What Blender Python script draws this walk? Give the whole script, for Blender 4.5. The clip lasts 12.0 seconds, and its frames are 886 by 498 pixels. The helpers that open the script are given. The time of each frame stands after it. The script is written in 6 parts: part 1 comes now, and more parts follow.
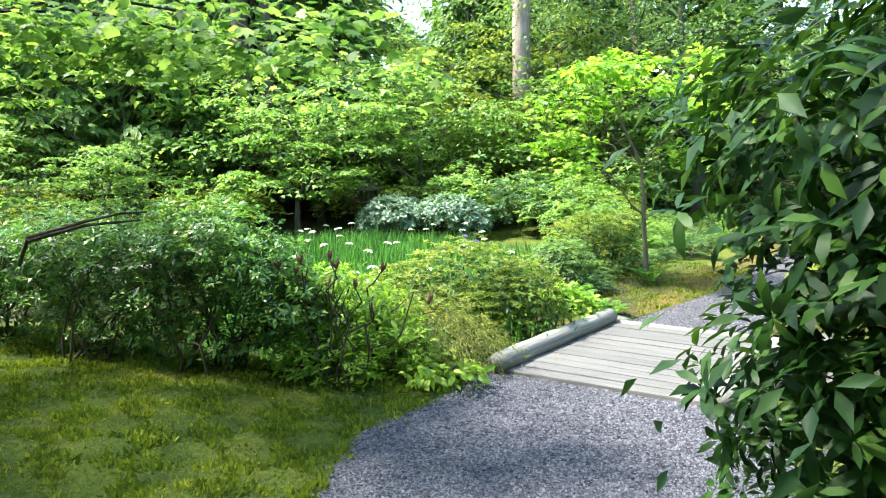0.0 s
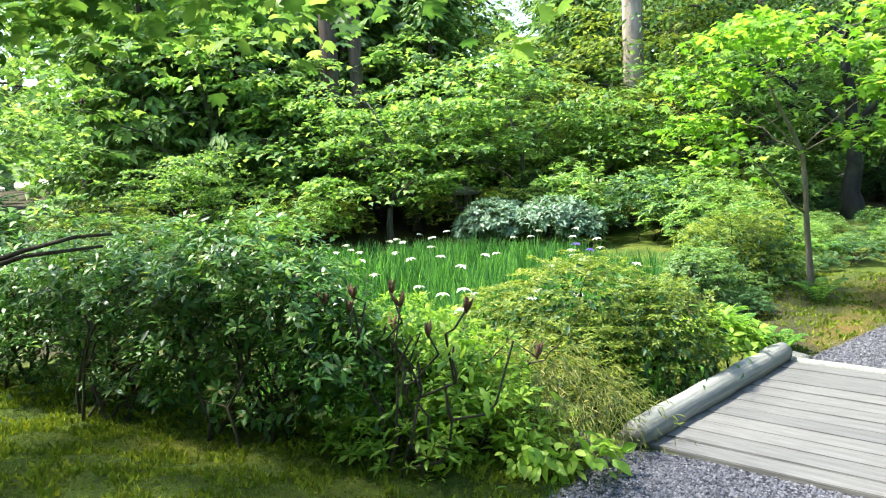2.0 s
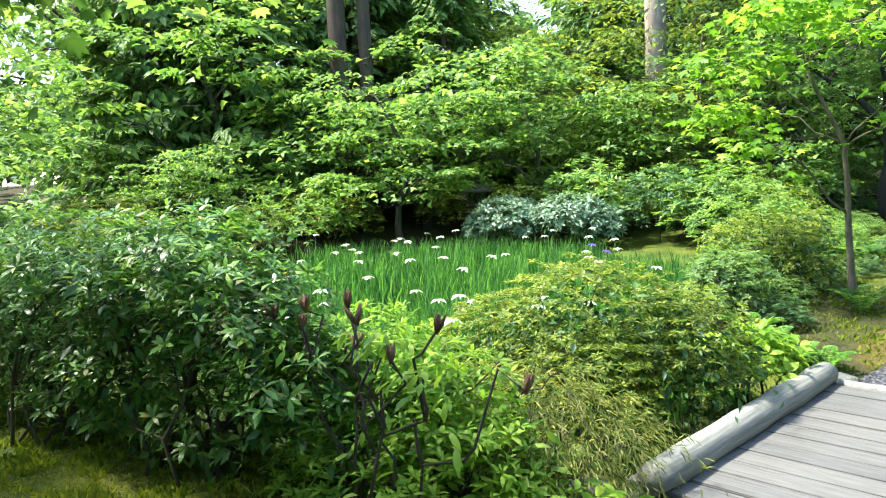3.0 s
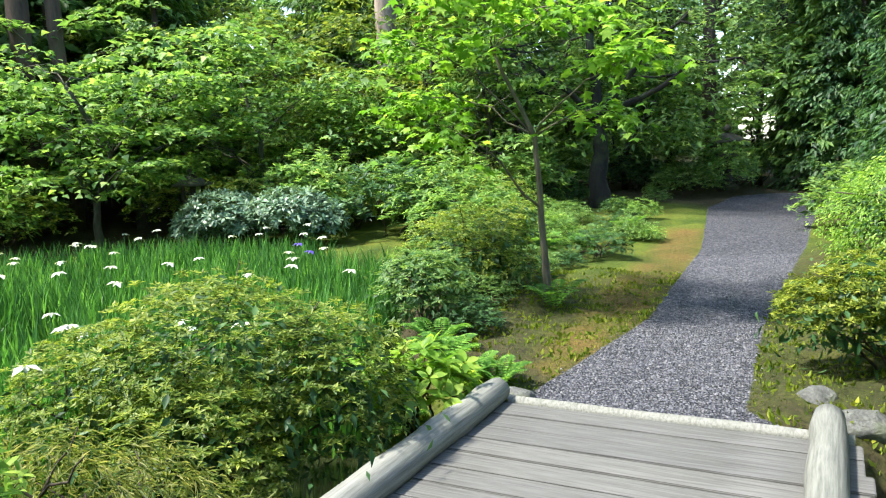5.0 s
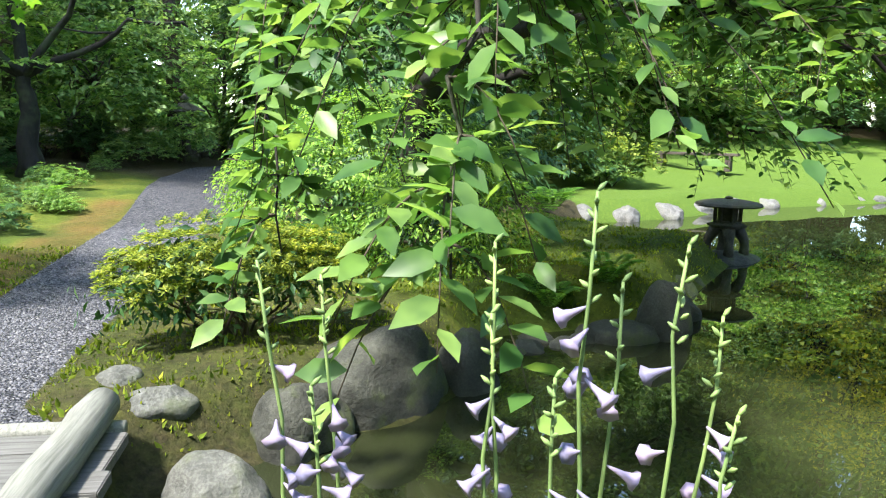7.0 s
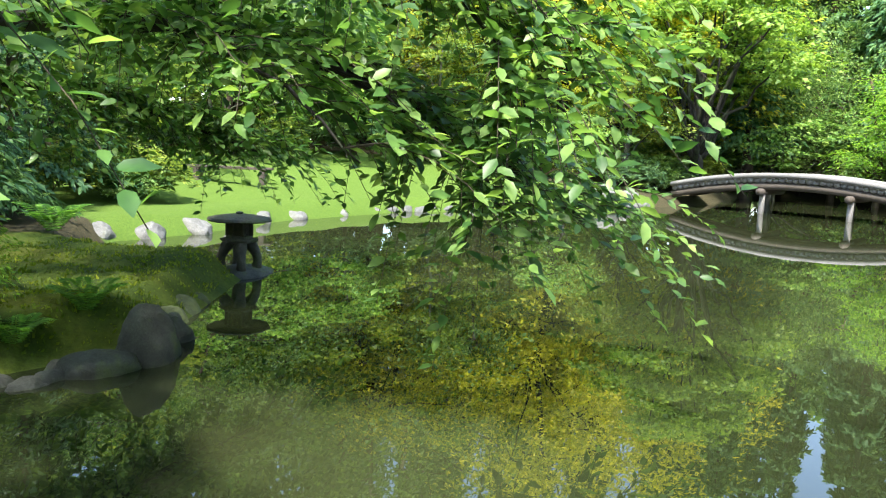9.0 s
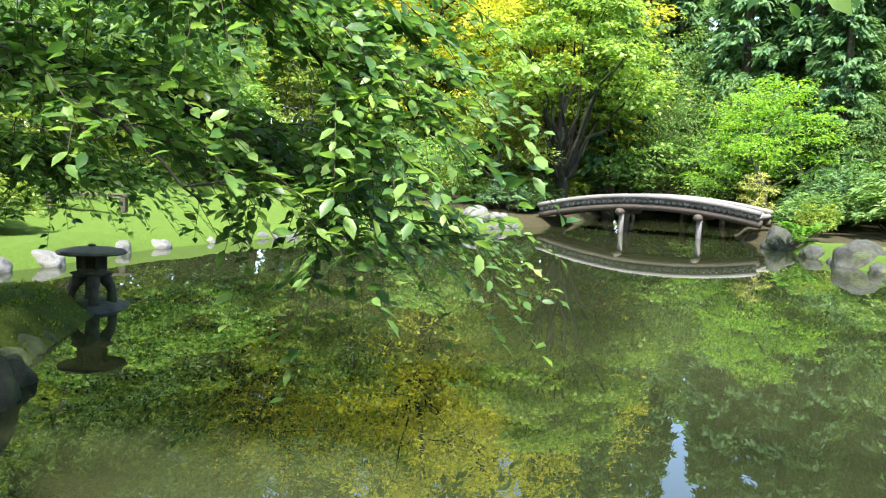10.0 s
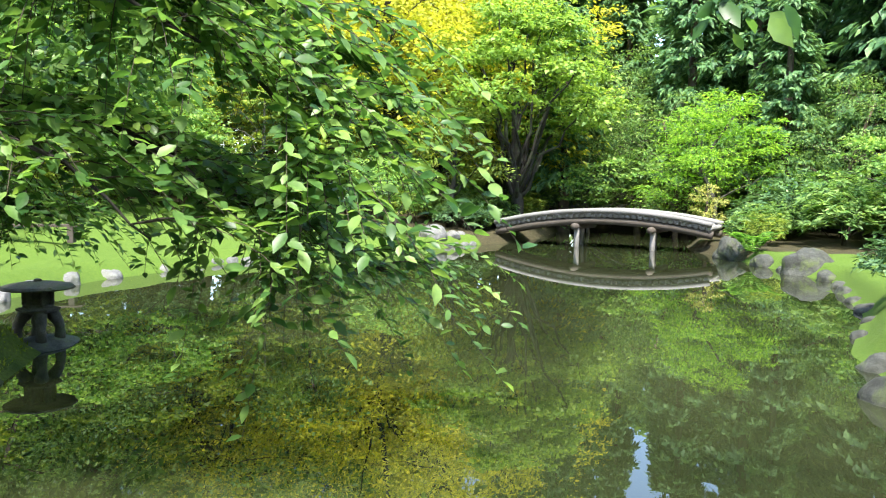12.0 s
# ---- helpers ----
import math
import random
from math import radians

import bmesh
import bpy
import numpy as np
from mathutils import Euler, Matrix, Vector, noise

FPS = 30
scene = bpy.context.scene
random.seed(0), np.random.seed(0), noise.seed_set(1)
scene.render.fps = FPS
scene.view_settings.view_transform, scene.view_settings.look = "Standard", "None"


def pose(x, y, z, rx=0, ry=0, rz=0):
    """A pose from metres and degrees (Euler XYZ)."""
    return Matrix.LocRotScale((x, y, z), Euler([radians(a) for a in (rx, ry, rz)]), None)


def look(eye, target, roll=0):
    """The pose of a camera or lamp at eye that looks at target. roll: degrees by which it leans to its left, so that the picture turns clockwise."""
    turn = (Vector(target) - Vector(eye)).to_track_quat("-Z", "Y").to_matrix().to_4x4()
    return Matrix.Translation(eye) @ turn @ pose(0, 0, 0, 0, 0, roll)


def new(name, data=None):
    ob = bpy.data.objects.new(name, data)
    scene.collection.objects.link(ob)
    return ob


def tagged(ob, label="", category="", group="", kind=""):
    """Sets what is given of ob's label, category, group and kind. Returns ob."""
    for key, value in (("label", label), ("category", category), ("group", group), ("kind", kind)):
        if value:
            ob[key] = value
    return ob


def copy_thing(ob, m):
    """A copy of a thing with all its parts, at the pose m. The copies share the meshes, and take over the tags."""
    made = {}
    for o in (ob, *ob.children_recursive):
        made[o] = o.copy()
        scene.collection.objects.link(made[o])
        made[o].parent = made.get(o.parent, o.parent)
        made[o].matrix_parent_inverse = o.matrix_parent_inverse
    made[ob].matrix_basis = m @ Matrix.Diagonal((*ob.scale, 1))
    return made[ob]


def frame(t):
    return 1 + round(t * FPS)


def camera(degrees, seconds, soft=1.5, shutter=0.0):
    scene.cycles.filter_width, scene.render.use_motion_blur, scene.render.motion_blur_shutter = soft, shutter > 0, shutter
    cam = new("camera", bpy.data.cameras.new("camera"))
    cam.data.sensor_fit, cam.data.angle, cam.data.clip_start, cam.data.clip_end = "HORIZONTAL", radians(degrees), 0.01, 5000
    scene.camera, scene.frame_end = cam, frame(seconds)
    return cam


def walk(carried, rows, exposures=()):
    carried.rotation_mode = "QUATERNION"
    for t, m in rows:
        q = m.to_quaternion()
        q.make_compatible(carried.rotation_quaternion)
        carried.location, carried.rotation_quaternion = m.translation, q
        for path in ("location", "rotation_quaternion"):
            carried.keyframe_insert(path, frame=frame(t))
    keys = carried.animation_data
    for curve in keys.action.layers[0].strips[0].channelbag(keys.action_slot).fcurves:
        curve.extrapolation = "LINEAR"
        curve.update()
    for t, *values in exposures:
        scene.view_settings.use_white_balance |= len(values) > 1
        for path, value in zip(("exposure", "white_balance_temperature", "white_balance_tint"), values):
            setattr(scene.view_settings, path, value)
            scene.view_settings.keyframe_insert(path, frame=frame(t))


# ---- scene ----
cam = camera(60.6, 12.0, soft=1.15)
PATH = [
    (0, (2.379, -7.77, 1.711), (1.396, -6.041, 1.494), -0.7),
    (0.5, (2.119, -7.37, 1.691), (1.09, -5.669, 1.479), -1.4),
    (1, (1.863, -6.992, 1.696), (0.774, -5.326, 1.494), -2.1),
    (1.5, (1.68, -6.602, 1.663), (0.527, -4.98, 1.465), -2.5),
    (2, (1.47, -6.241, 1.639), (0.257, -4.663, 1.44), -2.7),
    (2.5, (1.209, -5.868, 1.571), (-0.053, -4.329, 1.374), -2.3),
    (4.5, (1.132, -4.511, 1.568), (0.14, -2.789, 1.341), -3.4),
    (5, (1.358, -4.242, 1.562), (0.629, -2.396, 1.31), -2.5),
    (5.5, (1.615, -3.986, 1.52), (1.177, -2.053, 1.255), -1.6),
    (6, (1.926, -3.786, 1.479), (1.798, -1.809, 1.206), -0.8),
    (6.5, (2.203, -3.626, 1.471), (2.39, -1.66, 1.158), -0.6),
    (7, (2.465, -3.54, 1.394), (2.964, -1.632, 1.061), 0.9),
    (7.5, (2.658, -3.463, 1.373), (3.435, -1.654, 1.023), 2.1),
    (9.5, (3.16, -3.942, 1.518), (4.731, -2.726, 1.289), 2.5),
    (10, (3.138, -4.035, 1.569), (4.783, -2.916, 1.369), 2.4),
    (10.5, (3.165, -4.022, 1.606), (4.849, -2.959, 1.425), 2.1),
    (11, (3.163, -4.017, 1.622), (4.865, -2.982, 1.452), 1.8),
    (11.5, (3.166, -4.022, 1.628), (4.873, -2.993, 1.467), 1.3),
    (12, (3.176, -4.019, 1.633), (4.884, -2.989, 1.482), 0.9),
]
walk(cam, [(t, look(eye, target, roll)) for t, eye, target, roll in PATH],
     exposures=[(0, 2.8), (1.0, 2.68), (2.7, 2.6), (4.5, 2.32), (5.2, 2.1), (6.0, 2.05), (7.0, 2.4), (7.5, 2.45), (9.5, 2.5), (12, 2.48)])

# ---- sky, sun, exposure ----
SUN_ELEV, SUN_AZ = 60.0, 240.0       # degrees; azimuth clockwise from +y
world = bpy.data.worlds.new("sky")
scene.world = world
world.use_nodes = True
wn, wl = world.node_tree.nodes, world.node_tree.links
sky = wn.new("ShaderNodeTexSky")
sky.sky_type, sky.sun_disc = "NISHITA", False
sky.sun_elevation, sky.sun_rotation = radians(SUN_ELEV), radians(SUN_AZ)
wn["Background"].inputs["Strength"].default_value = 0.15
wl.new(sky.outputs["Color"], wn["Background"].inputs["Color"])
sun = new("sun", bpy.data.lights.new("sun", "SUN"))
sun.data.energy, sun.data.angle, sun.data.color = 3.1, radians(5.0), (1.0, 0.95, 0.88)
_e, _a = radians(SUN_ELEV), radians(SUN_AZ)
sun.matrix_world = look((0, 0, 60), (-60 * math.cos(_e) * math.sin(_a), -60 * math.cos(_e) * math.cos(_a), 60 - 60 * math.sin(_e)))

# ---- materials ----


def nodes_of(name):
    m = bpy.data.materials.new(name)
    m.use_nodes = True
    return m, m.node_tree.nodes, m.node_tree.links, m.node_tree.nodes["Principled BSDF"]


def ramp(n, stops):
    r = n.new("ShaderNodeValToRGB")
    while len(r.color_ramp.elements) < len(stops):
        r.color_ramp.elements.new(0.5)
    for e, (p, c) in zip(r.color_ramp.elements, stops):
        e.position, e.color = p, (*c, 1)
    return r


def noise_tex(n, l, scale, detail=4.0, rough=0.6, coord="Object", squash=None):
    tc = n.new("ShaderNodeTexCoord")
    t = n.new("ShaderNodeTexNoise")
    t.inputs["Scale"].default_value, t.inputs["Detail"].default_value, t.inputs["Roughness"].default_value = scale, detail, rough
    if squash:
        mp = n.new("ShaderNodeMapping")
        mp.inputs["Scale"].default_value = squash
        l.new(tc.outputs[coord], mp.inputs["Vector"])
        l.new(mp.outputs["Vector"], t.inputs["Vector"])
    else:
        l.new(tc.outputs[coord], t.inputs["Vector"])
    return t


def bump_to(n, l, p, src, strength, dist):
    b = n.new("ShaderNodeBump")
    b.inputs["Strength"].default_value, b.inputs["Distance"].default_value = strength, dist
    l.new(src, b.inputs["Height"])
    l.new(b.outputs["Normal"], p.inputs["Normal"])
    return b


def mix_col(n, l, fac, a, b, mode="MIX"):
    m = n.new("ShaderNodeMix")
    m.data_type, m.blend_type = "RGBA", mode
    for s, v in ((m.inputs[0], fac), (m.inputs[6], a), (m.inputs[7], b)):
        if isinstance(v, (int, float)):
            s.default_value = v
        elif isinstance(v, tuple):
            s.default_value = (*v, 1)
        else:
            l.new(v, s)
    return m.outputs[2]


def leaf_mat(name, dark, mid, light, trans=0.35, rough=0.45, old=None, spec=0.22):
    """Foliage: each leaf its own tone, a slow drift over the plant, light passing through."""
    m, n, l, p = nodes_of(name)
    geo = n.new("ShaderNodeNewGeometry")
    stops = [(0.0, dark), (0.5, mid), (1.0, light)]
    if old:
        stops = [(0.0, dark), (0.48, mid), (0.93, light), (0.97, old)]
    r = ramp(n, stops)
    l.new(geo.outputs["Random Per Island"], r.inputs[0])
    t = noise_tex(n, l, 1.7, 2)
    r2 = ramp(n, [(0.3, (0.72, 0.78, 0.7)), (0.7, (1.2, 1.12, 1.0))])
    l.new(t.outputs["Fac"], r2.inputs[0])
    c = mix_col(n, l, 1.0, r.outputs[0], r2.outputs[0], "MULTIPLY")
    shoot = noise_tex(n, l, 8.0, 2)
    r3 = ramp(n, [(0.34, (0.62, 0.68, 0.66)), (0.66, (1.25, 1.2, 1.05))])
    l.new(shoot.outputs["Fac"], r3.inputs[0])
    c = mix_col(n, l, 1.0, c, r3.outputs[0], "MULTIPLY")
    l.new(c, p.inputs["Base Color"])
    p.inputs["Roughness"].default_value = rough
    p.inputs["Specular IOR Level"].default_value = spec
    tr = n.new("ShaderNodeBsdfTranslucent")
    warm = mix_col(n, l, 1.0, c, (1.3, 1.3, 0.7), "MULTIPLY")
    l.new(warm, tr.inputs["Color"])
    mx = n.new("ShaderNodeMixShader")
    mx.inputs[0].default_value = trans
    l.new(p.outputs[0], mx.inputs[1])
    l.new(tr.outputs[0], mx.inputs[2])
    l.new(mx.outputs[0], n["Material Output"].inputs["Surface"])
    return m


def bark_mat(name, dark, light, scale=9.0, green=0.0):
    m, n, l, p = nodes_of(name)
    t = noise_tex(n, l, scale, 6, 0.7, squash=(1, 1, 0.25))
    r = ramp(n, [(0.3, dark), (0.7, light)])
    l.new(t.outputs["Fac"], r.inputs[0])
    t2 = noise_tex(n, l, 2.2, 3)
    r2 = ramp(n, [(0.5, (0, 0, 0)), (0.65, (green,) * 3)])
    l.new(t2.outputs["Fac"], r2.inputs[0])
    l.new(mix_col(n, l, r2.outputs[0], r.outputs[0], (0.05, 0.075, 0.025)), p.inputs["Base Color"])
    p.inputs["Roughness"].default_value = 0.9
    bump_to(n, l, p, t.outputs["Fac"], 0.8, 0.02)
    return m


def stone_mat(name, dark, light, moss=0.5):
    m, n, l, p = nodes_of(name)
    t = noise_tex(n, l, 5, 8, 0.7)
    r = ramp(n, [(0.3, dark), (0.72, light)])
    l.new(t.outputs["Fac"], r.inputs[0])
    sp = noise_tex(n, l, 60, 3)
    r3 = ramp(n, [(0.45, (0.75,) * 3), (0.6, (1.1,) * 3)])
    l.new(sp.outputs["Fac"], r3.inputs[0])
    c = mix_col(n, l, 1.0, r.outputs[0], r3.outputs[0], "MULTIPLY")
    li = noise_tex(n, l, 3.1, 5, 0.65)
    r2 = ramp(n, [(0.52, (0, 0, 0)), (0.66, (moss,) * 3)])
    l.new(li.outputs["Fac"], r2.inputs[0])
    l.new(mix_col(n, l, r2.outputs[0], c, (0.075, 0.1, 0.025)), p.inputs["Base Color"])
    p.inputs["Roughness"].default_value = 0.85
    bump_to(n, l, p, t.outputs["Fac"], 0.9, 0.06)
    return m


def wood_mat(name, dark, light, along="y"):
    """Silvery weathered timber: long grain, cracks, each plank its own tone."""
    m, n, l, p = nodes_of(name)
    sq = {"x": (0.6, 14, 14), "y": (14, 0.6, 14), "z": (14, 14, 0.6)}[along]
    t = noise_tex(n, l, 4.5, 7, 0.7, squash=sq)
    r = ramp(n, [(0.28, dark), (0.6, light), (0.85, tuple(1.18 * c for c in light))])
    l.new(t.outputs["Fac"], r.inputs[0])
    info = n.new("ShaderNodeObjectInfo")
    r2 = ramp(n, [(0.0, (0.8, 0.8, 0.8)), (1.0, (1.1, 1.08, 1.05))])
    l.new(info.outputs["Random"], r2.inputs[0])
    big = noise_tex(n, l, 1.3, 4)
    r3 = ramp(n, [(0.35, (0.82, 0.84, 0.8)), (0.65, (1.05, 1.05, 1.05))])
    l.new(big.outputs["Fac"], r3.inputs[0])
    c = mix_col(n, l, 1.0, r.outputs[0], r2.outputs[0], "MULTIPLY")
    l.new(mix_col(n, l, 1.0, c, r3.outputs[0], "MULTIPLY"), p.inputs["Base Color"])
    p.inputs["Roughness"].default_value = 0.8
    bump_to(n, l, p, t.outputs["Fac"], 0.5, 0.006)
    return m


M = {}
M["rhodo"] = leaf_mat("rhododendron_leaf", (0.04, 0.125, 0.03), (0.1, 0.24, 0.054), (0.22, 0.39, 0.1), 0.36, 0.36, (0.34, 0.33, 0.137), 0.4)
M["azalea"] = leaf_mat("azalea_leaf", (0.0567, 0.12, 0.024), (0.171, 0.25, 0.0513), (0.34, 0.4, 0.103), 0.48)
M["azalea_gold"] = leaf_mat("golden_azalea_leaf", (0.053, 0.1, 0.0165), (0.19, 0.25, 0.04), (0.38, 0.42, 0.08), 0.45)
M["lace"] = leaf_mat("laceleaf_maple_leaf", (0.0794, 0.13, 0.0342), (0.181, 0.23, 0.0684), (0.34, 0.34, 0.155), 0.48)
M["maple"] = leaf_mat("maple_leaf", (0.0738, 0.18, 0.0513), (0.171, 0.32, 0.0942), (0.34, 0.5, 0.171), 0.50)
M["maple_bright"] = leaf_mat("bright_maple_leaf", (0.1, 0.25, 0.03), (0.2, 0.4, 0.055), (0.36, 0.56, 0.11), 0.55)
M["maple_green"] = leaf_mat("green_maple_leaf", (0.11, 0.22, 0.045), (0.22, 0.36, 0.08), (0.36, 0.49, 0.13), 0.5)
M["maple_yellow"] = leaf_mat("yellow_maple_leaf", (0.33, 0.38, 0.05), (0.51, 0.52, 0.075), (0.7, 0.66, 0.13), 0.55)
M["cherry"] = leaf_mat("cherry_leaf", (0.045, 0.125, 0.038), (0.115, 0.23, 0.068), (0.235, 0.37, 0.12), 0.52, 0.4, None, 0.35)
M["evergreen"] = leaf_mat("evergreen_leaf", (0.04, 0.1, 0.05), (0.09, 0.18, 0.09), (0.17, 0.28, 0.15), 0.3)
M["blue"] = leaf_mat("grey_green_leaf", (0.06, 0.14, 0.09), (0.16, 0.27, 0.19), (0.28, 0.39, 0.31), 0.25, 0.4, None, 0.4)
M["green"] = leaf_mat("shrub_leaf", (0.06, 0.145, 0.05), (0.15, 0.27, 0.095), (0.28, 0.41, 0.16), 0.46)
# also fills shrub crowns, where its dark tone stands in for shade
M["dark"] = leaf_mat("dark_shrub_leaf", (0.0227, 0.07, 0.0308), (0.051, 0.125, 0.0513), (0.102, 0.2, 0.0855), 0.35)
M["fresh"] = leaf_mat("fresh_broad_leaf", (0.113, 0.25, 0.0342), (0.227, 0.4, 0.0599), (0.408, 0.56, 0.12), 0.53)
M["fern"] = leaf_mat("fern_leaf", (0.06, 0.17, 0.036), (0.13, 0.3, 0.058), (0.25, 0.44, 0.1), 0.48)
M["conifer"] = leaf_mat("conifer_needle", (0.0477, 0.12, 0.059), (0.101, 0.21, 0.1), (0.191, 0.33, 0.153), 0.4)
M["conifer_light"] = leaf_mat("light_conifer_needle", (0.065, 0.15, 0.05), (0.14, 0.27, 0.085), (0.25, 0.4, 0.13), 0.42)
M["iris"] = leaf_mat("iris_blade", (0.0297, 0.11, 0.0295), (0.0636, 0.2, 0.0496), (0.138, 0.33, 0.0944), 0.50)
M["moss_tuft"] = leaf_mat("moss_tuft", (0.08, 0.14, 0.015), (0.16, 0.22, 0.025), (0.27, 0.31, 0.04), 0.35, 0.8)
# dark glossy leaf, its tone halved again to stand in for shade
M["glossy"] = leaf_mat("glossy_dark_shaded_leaf", (0.012, 0.045, 0.008), (0.028, 0.09, 0.015), (0.08, 0.18, 0.032), 0.22, 0.45, None, 0.22)
M["mound"] = leaf_mat("mound_leaf", (0.085, 0.2, 0.04), (0.19, 0.36, 0.07), (0.34, 0.52, 0.12), 0.48)
M["hosta"] = leaf_mat("hosta_leaf", (0.06, 0.14, 0.05), (0.12, 0.23, 0.08), (0.2, 0.33, 0.12), 0.35)
M["pine"] = leaf_mat("clipped_pine", (0.2, 0.24, 0.05), (0.36, 0.38, 0.1), (0.5, 0.5, 0.18), 0.2)
# dark bark, base halved to near black so trunks look unlit
M["bark_dark"] = bark_mat("dark_shaded_bark", (0.005, 0.004, 0.003), (0.02, 0.017, 0.013), 9, 0.5)
M["bark_brown"] = bark_mat("brown_bark", (0.03, 0.02, 0.014), (0.11, 0.075, 0.05), 6, 0.35)
M["bark_pale"] = bark_mat("pale_bark", (0.16, 0.12, 0.09), (0.42, 0.34, 0.27), 7, 0.1)
M["bark_grey"] = bark_mat("grey_bark", (0.03, 0.028, 0.02), (0.1, 0.09, 0.065), 12, 0.6)
M["bark_tan"] = bark_mat("tan_bark", (0.07, 0.06, 0.042), (0.2, 0.17, 0.12), 14, 0.3)
M["twig"] = bark_mat("twig_bark", (0.02, 0.016, 0.01), (0.08, 0.06, 0.04), 20, 0.2)
# dark stone, base lowered further to stand in for the cherry's shade
M["stone_dark"] = stone_mat("dark_shaded_stone", (0.014, 0.016, 0.012), (0.08, 0.084, 0.066), 0.8)
M["stone"] = stone_mat("grey_boulder", (0.06, 0.063, 0.055), (0.17, 0.175, 0.155), 0.6)
M["stone_moss"] = stone_mat("moss_covered_stone", (0.03, 0.045, 0.012), (0.085, 0.1, 0.04), 1.0)
M["stone_pale"] = stone_mat("pale_boulder", (0.08, 0.08, 0.073), (0.22, 0.22, 0.205), 0.4)
M["lantern"] = stone_mat("lantern_stone", (0.03, 0.028, 0.02), (0.11, 0.1, 0.075), 0.6)
M["log"] = wood_mat("weathered_log", (0.08, 0.084, 0.073), (0.22, 0.226, 0.2), "y")
M["plank"] = wood_mat("weathered_plank", (0.048, 0.047, 0.042), (0.14, 0.139, 0.132), "x")
M["beam"] = wood_mat("dark_timber", (0.02, 0.016, 0.012), (0.085, 0.068, 0.052), "y")
M["arch_wood"] = wood_mat("grey_bridge_timber", (0.08, 0.075, 0.07), (0.24, 0.23, 0.22), "x")
M["stalk"] = leaf_mat("flower_stalk", (0.2, 0.3, 0.12), (0.25, 0.36, 0.15), (0.3, 0.42, 0.18), 0.15)
M["lilac"] = leaf_mat("lilac_petal", (0.33, 0.28, 0.55), (0.42, 0.37, 0.65), (0.55, 0.5, 0.75), 0.3)
M["white_petal"] = leaf_mat("white_petal", (0.75, 0.75, 0.78), (0.8, 0.8, 0.83), (0.85, 0.85, 0.88), 0.3)
M["violet_petal"] = leaf_mat("violet_petal", (0.08, 0.05, 0.4), (0.12, 0.08, 0.5), (0.16, 0.1, 0.6), 0.2)
M["bud"] = bark_mat("dry_seed_head", (0.06, 0.03, 0.015), (0.2, 0.1, 0.05), 20)


def gravel_mat():
    m, n, l, p = nodes_of("grey_gravel_stone")
    geo = n.new("ShaderNodeNewGeometry")
    r = ramp(n, [(0.0, (0.026, 0.028, 0.034)), (0.5, (0.066, 0.069, 0.08)), (0.85, (0.105, 0.108, 0.12)), (1.0, (0.15, 0.15, 0.155))])
    l.new(geo.outputs["Random Per Island"], r.inputs[0])
    l.new(r.outputs[0], p.inputs["Base Color"])
    p.inputs["Roughness"].default_value = 0.75
    return m


def water_mat():
    m, n, l, p = nodes_of("pond_water")
    t0 = noise_tex(n, l, 0.25, 3)
    r = ramp(n, [(0.35, (0.012, 0.016, 0.006)), (0.7, (0.024, 0.029, 0.012))])
    l.new(t0.outputs["Fac"], r.inputs[0])
    l.new(r.outputs[0], p.inputs["Base Color"])
    p.inputs["Roughness"].default_value = 0.0
    p.inputs["IOR"].default_value = 1.55
    t = noise_tex(n, l, 2.6, 3, 0.55, squash=(1.6, 0.8, 1.0))
    bump_to(n, l, p, t.outputs["Fac"], 0.009, 0.03)
    return m


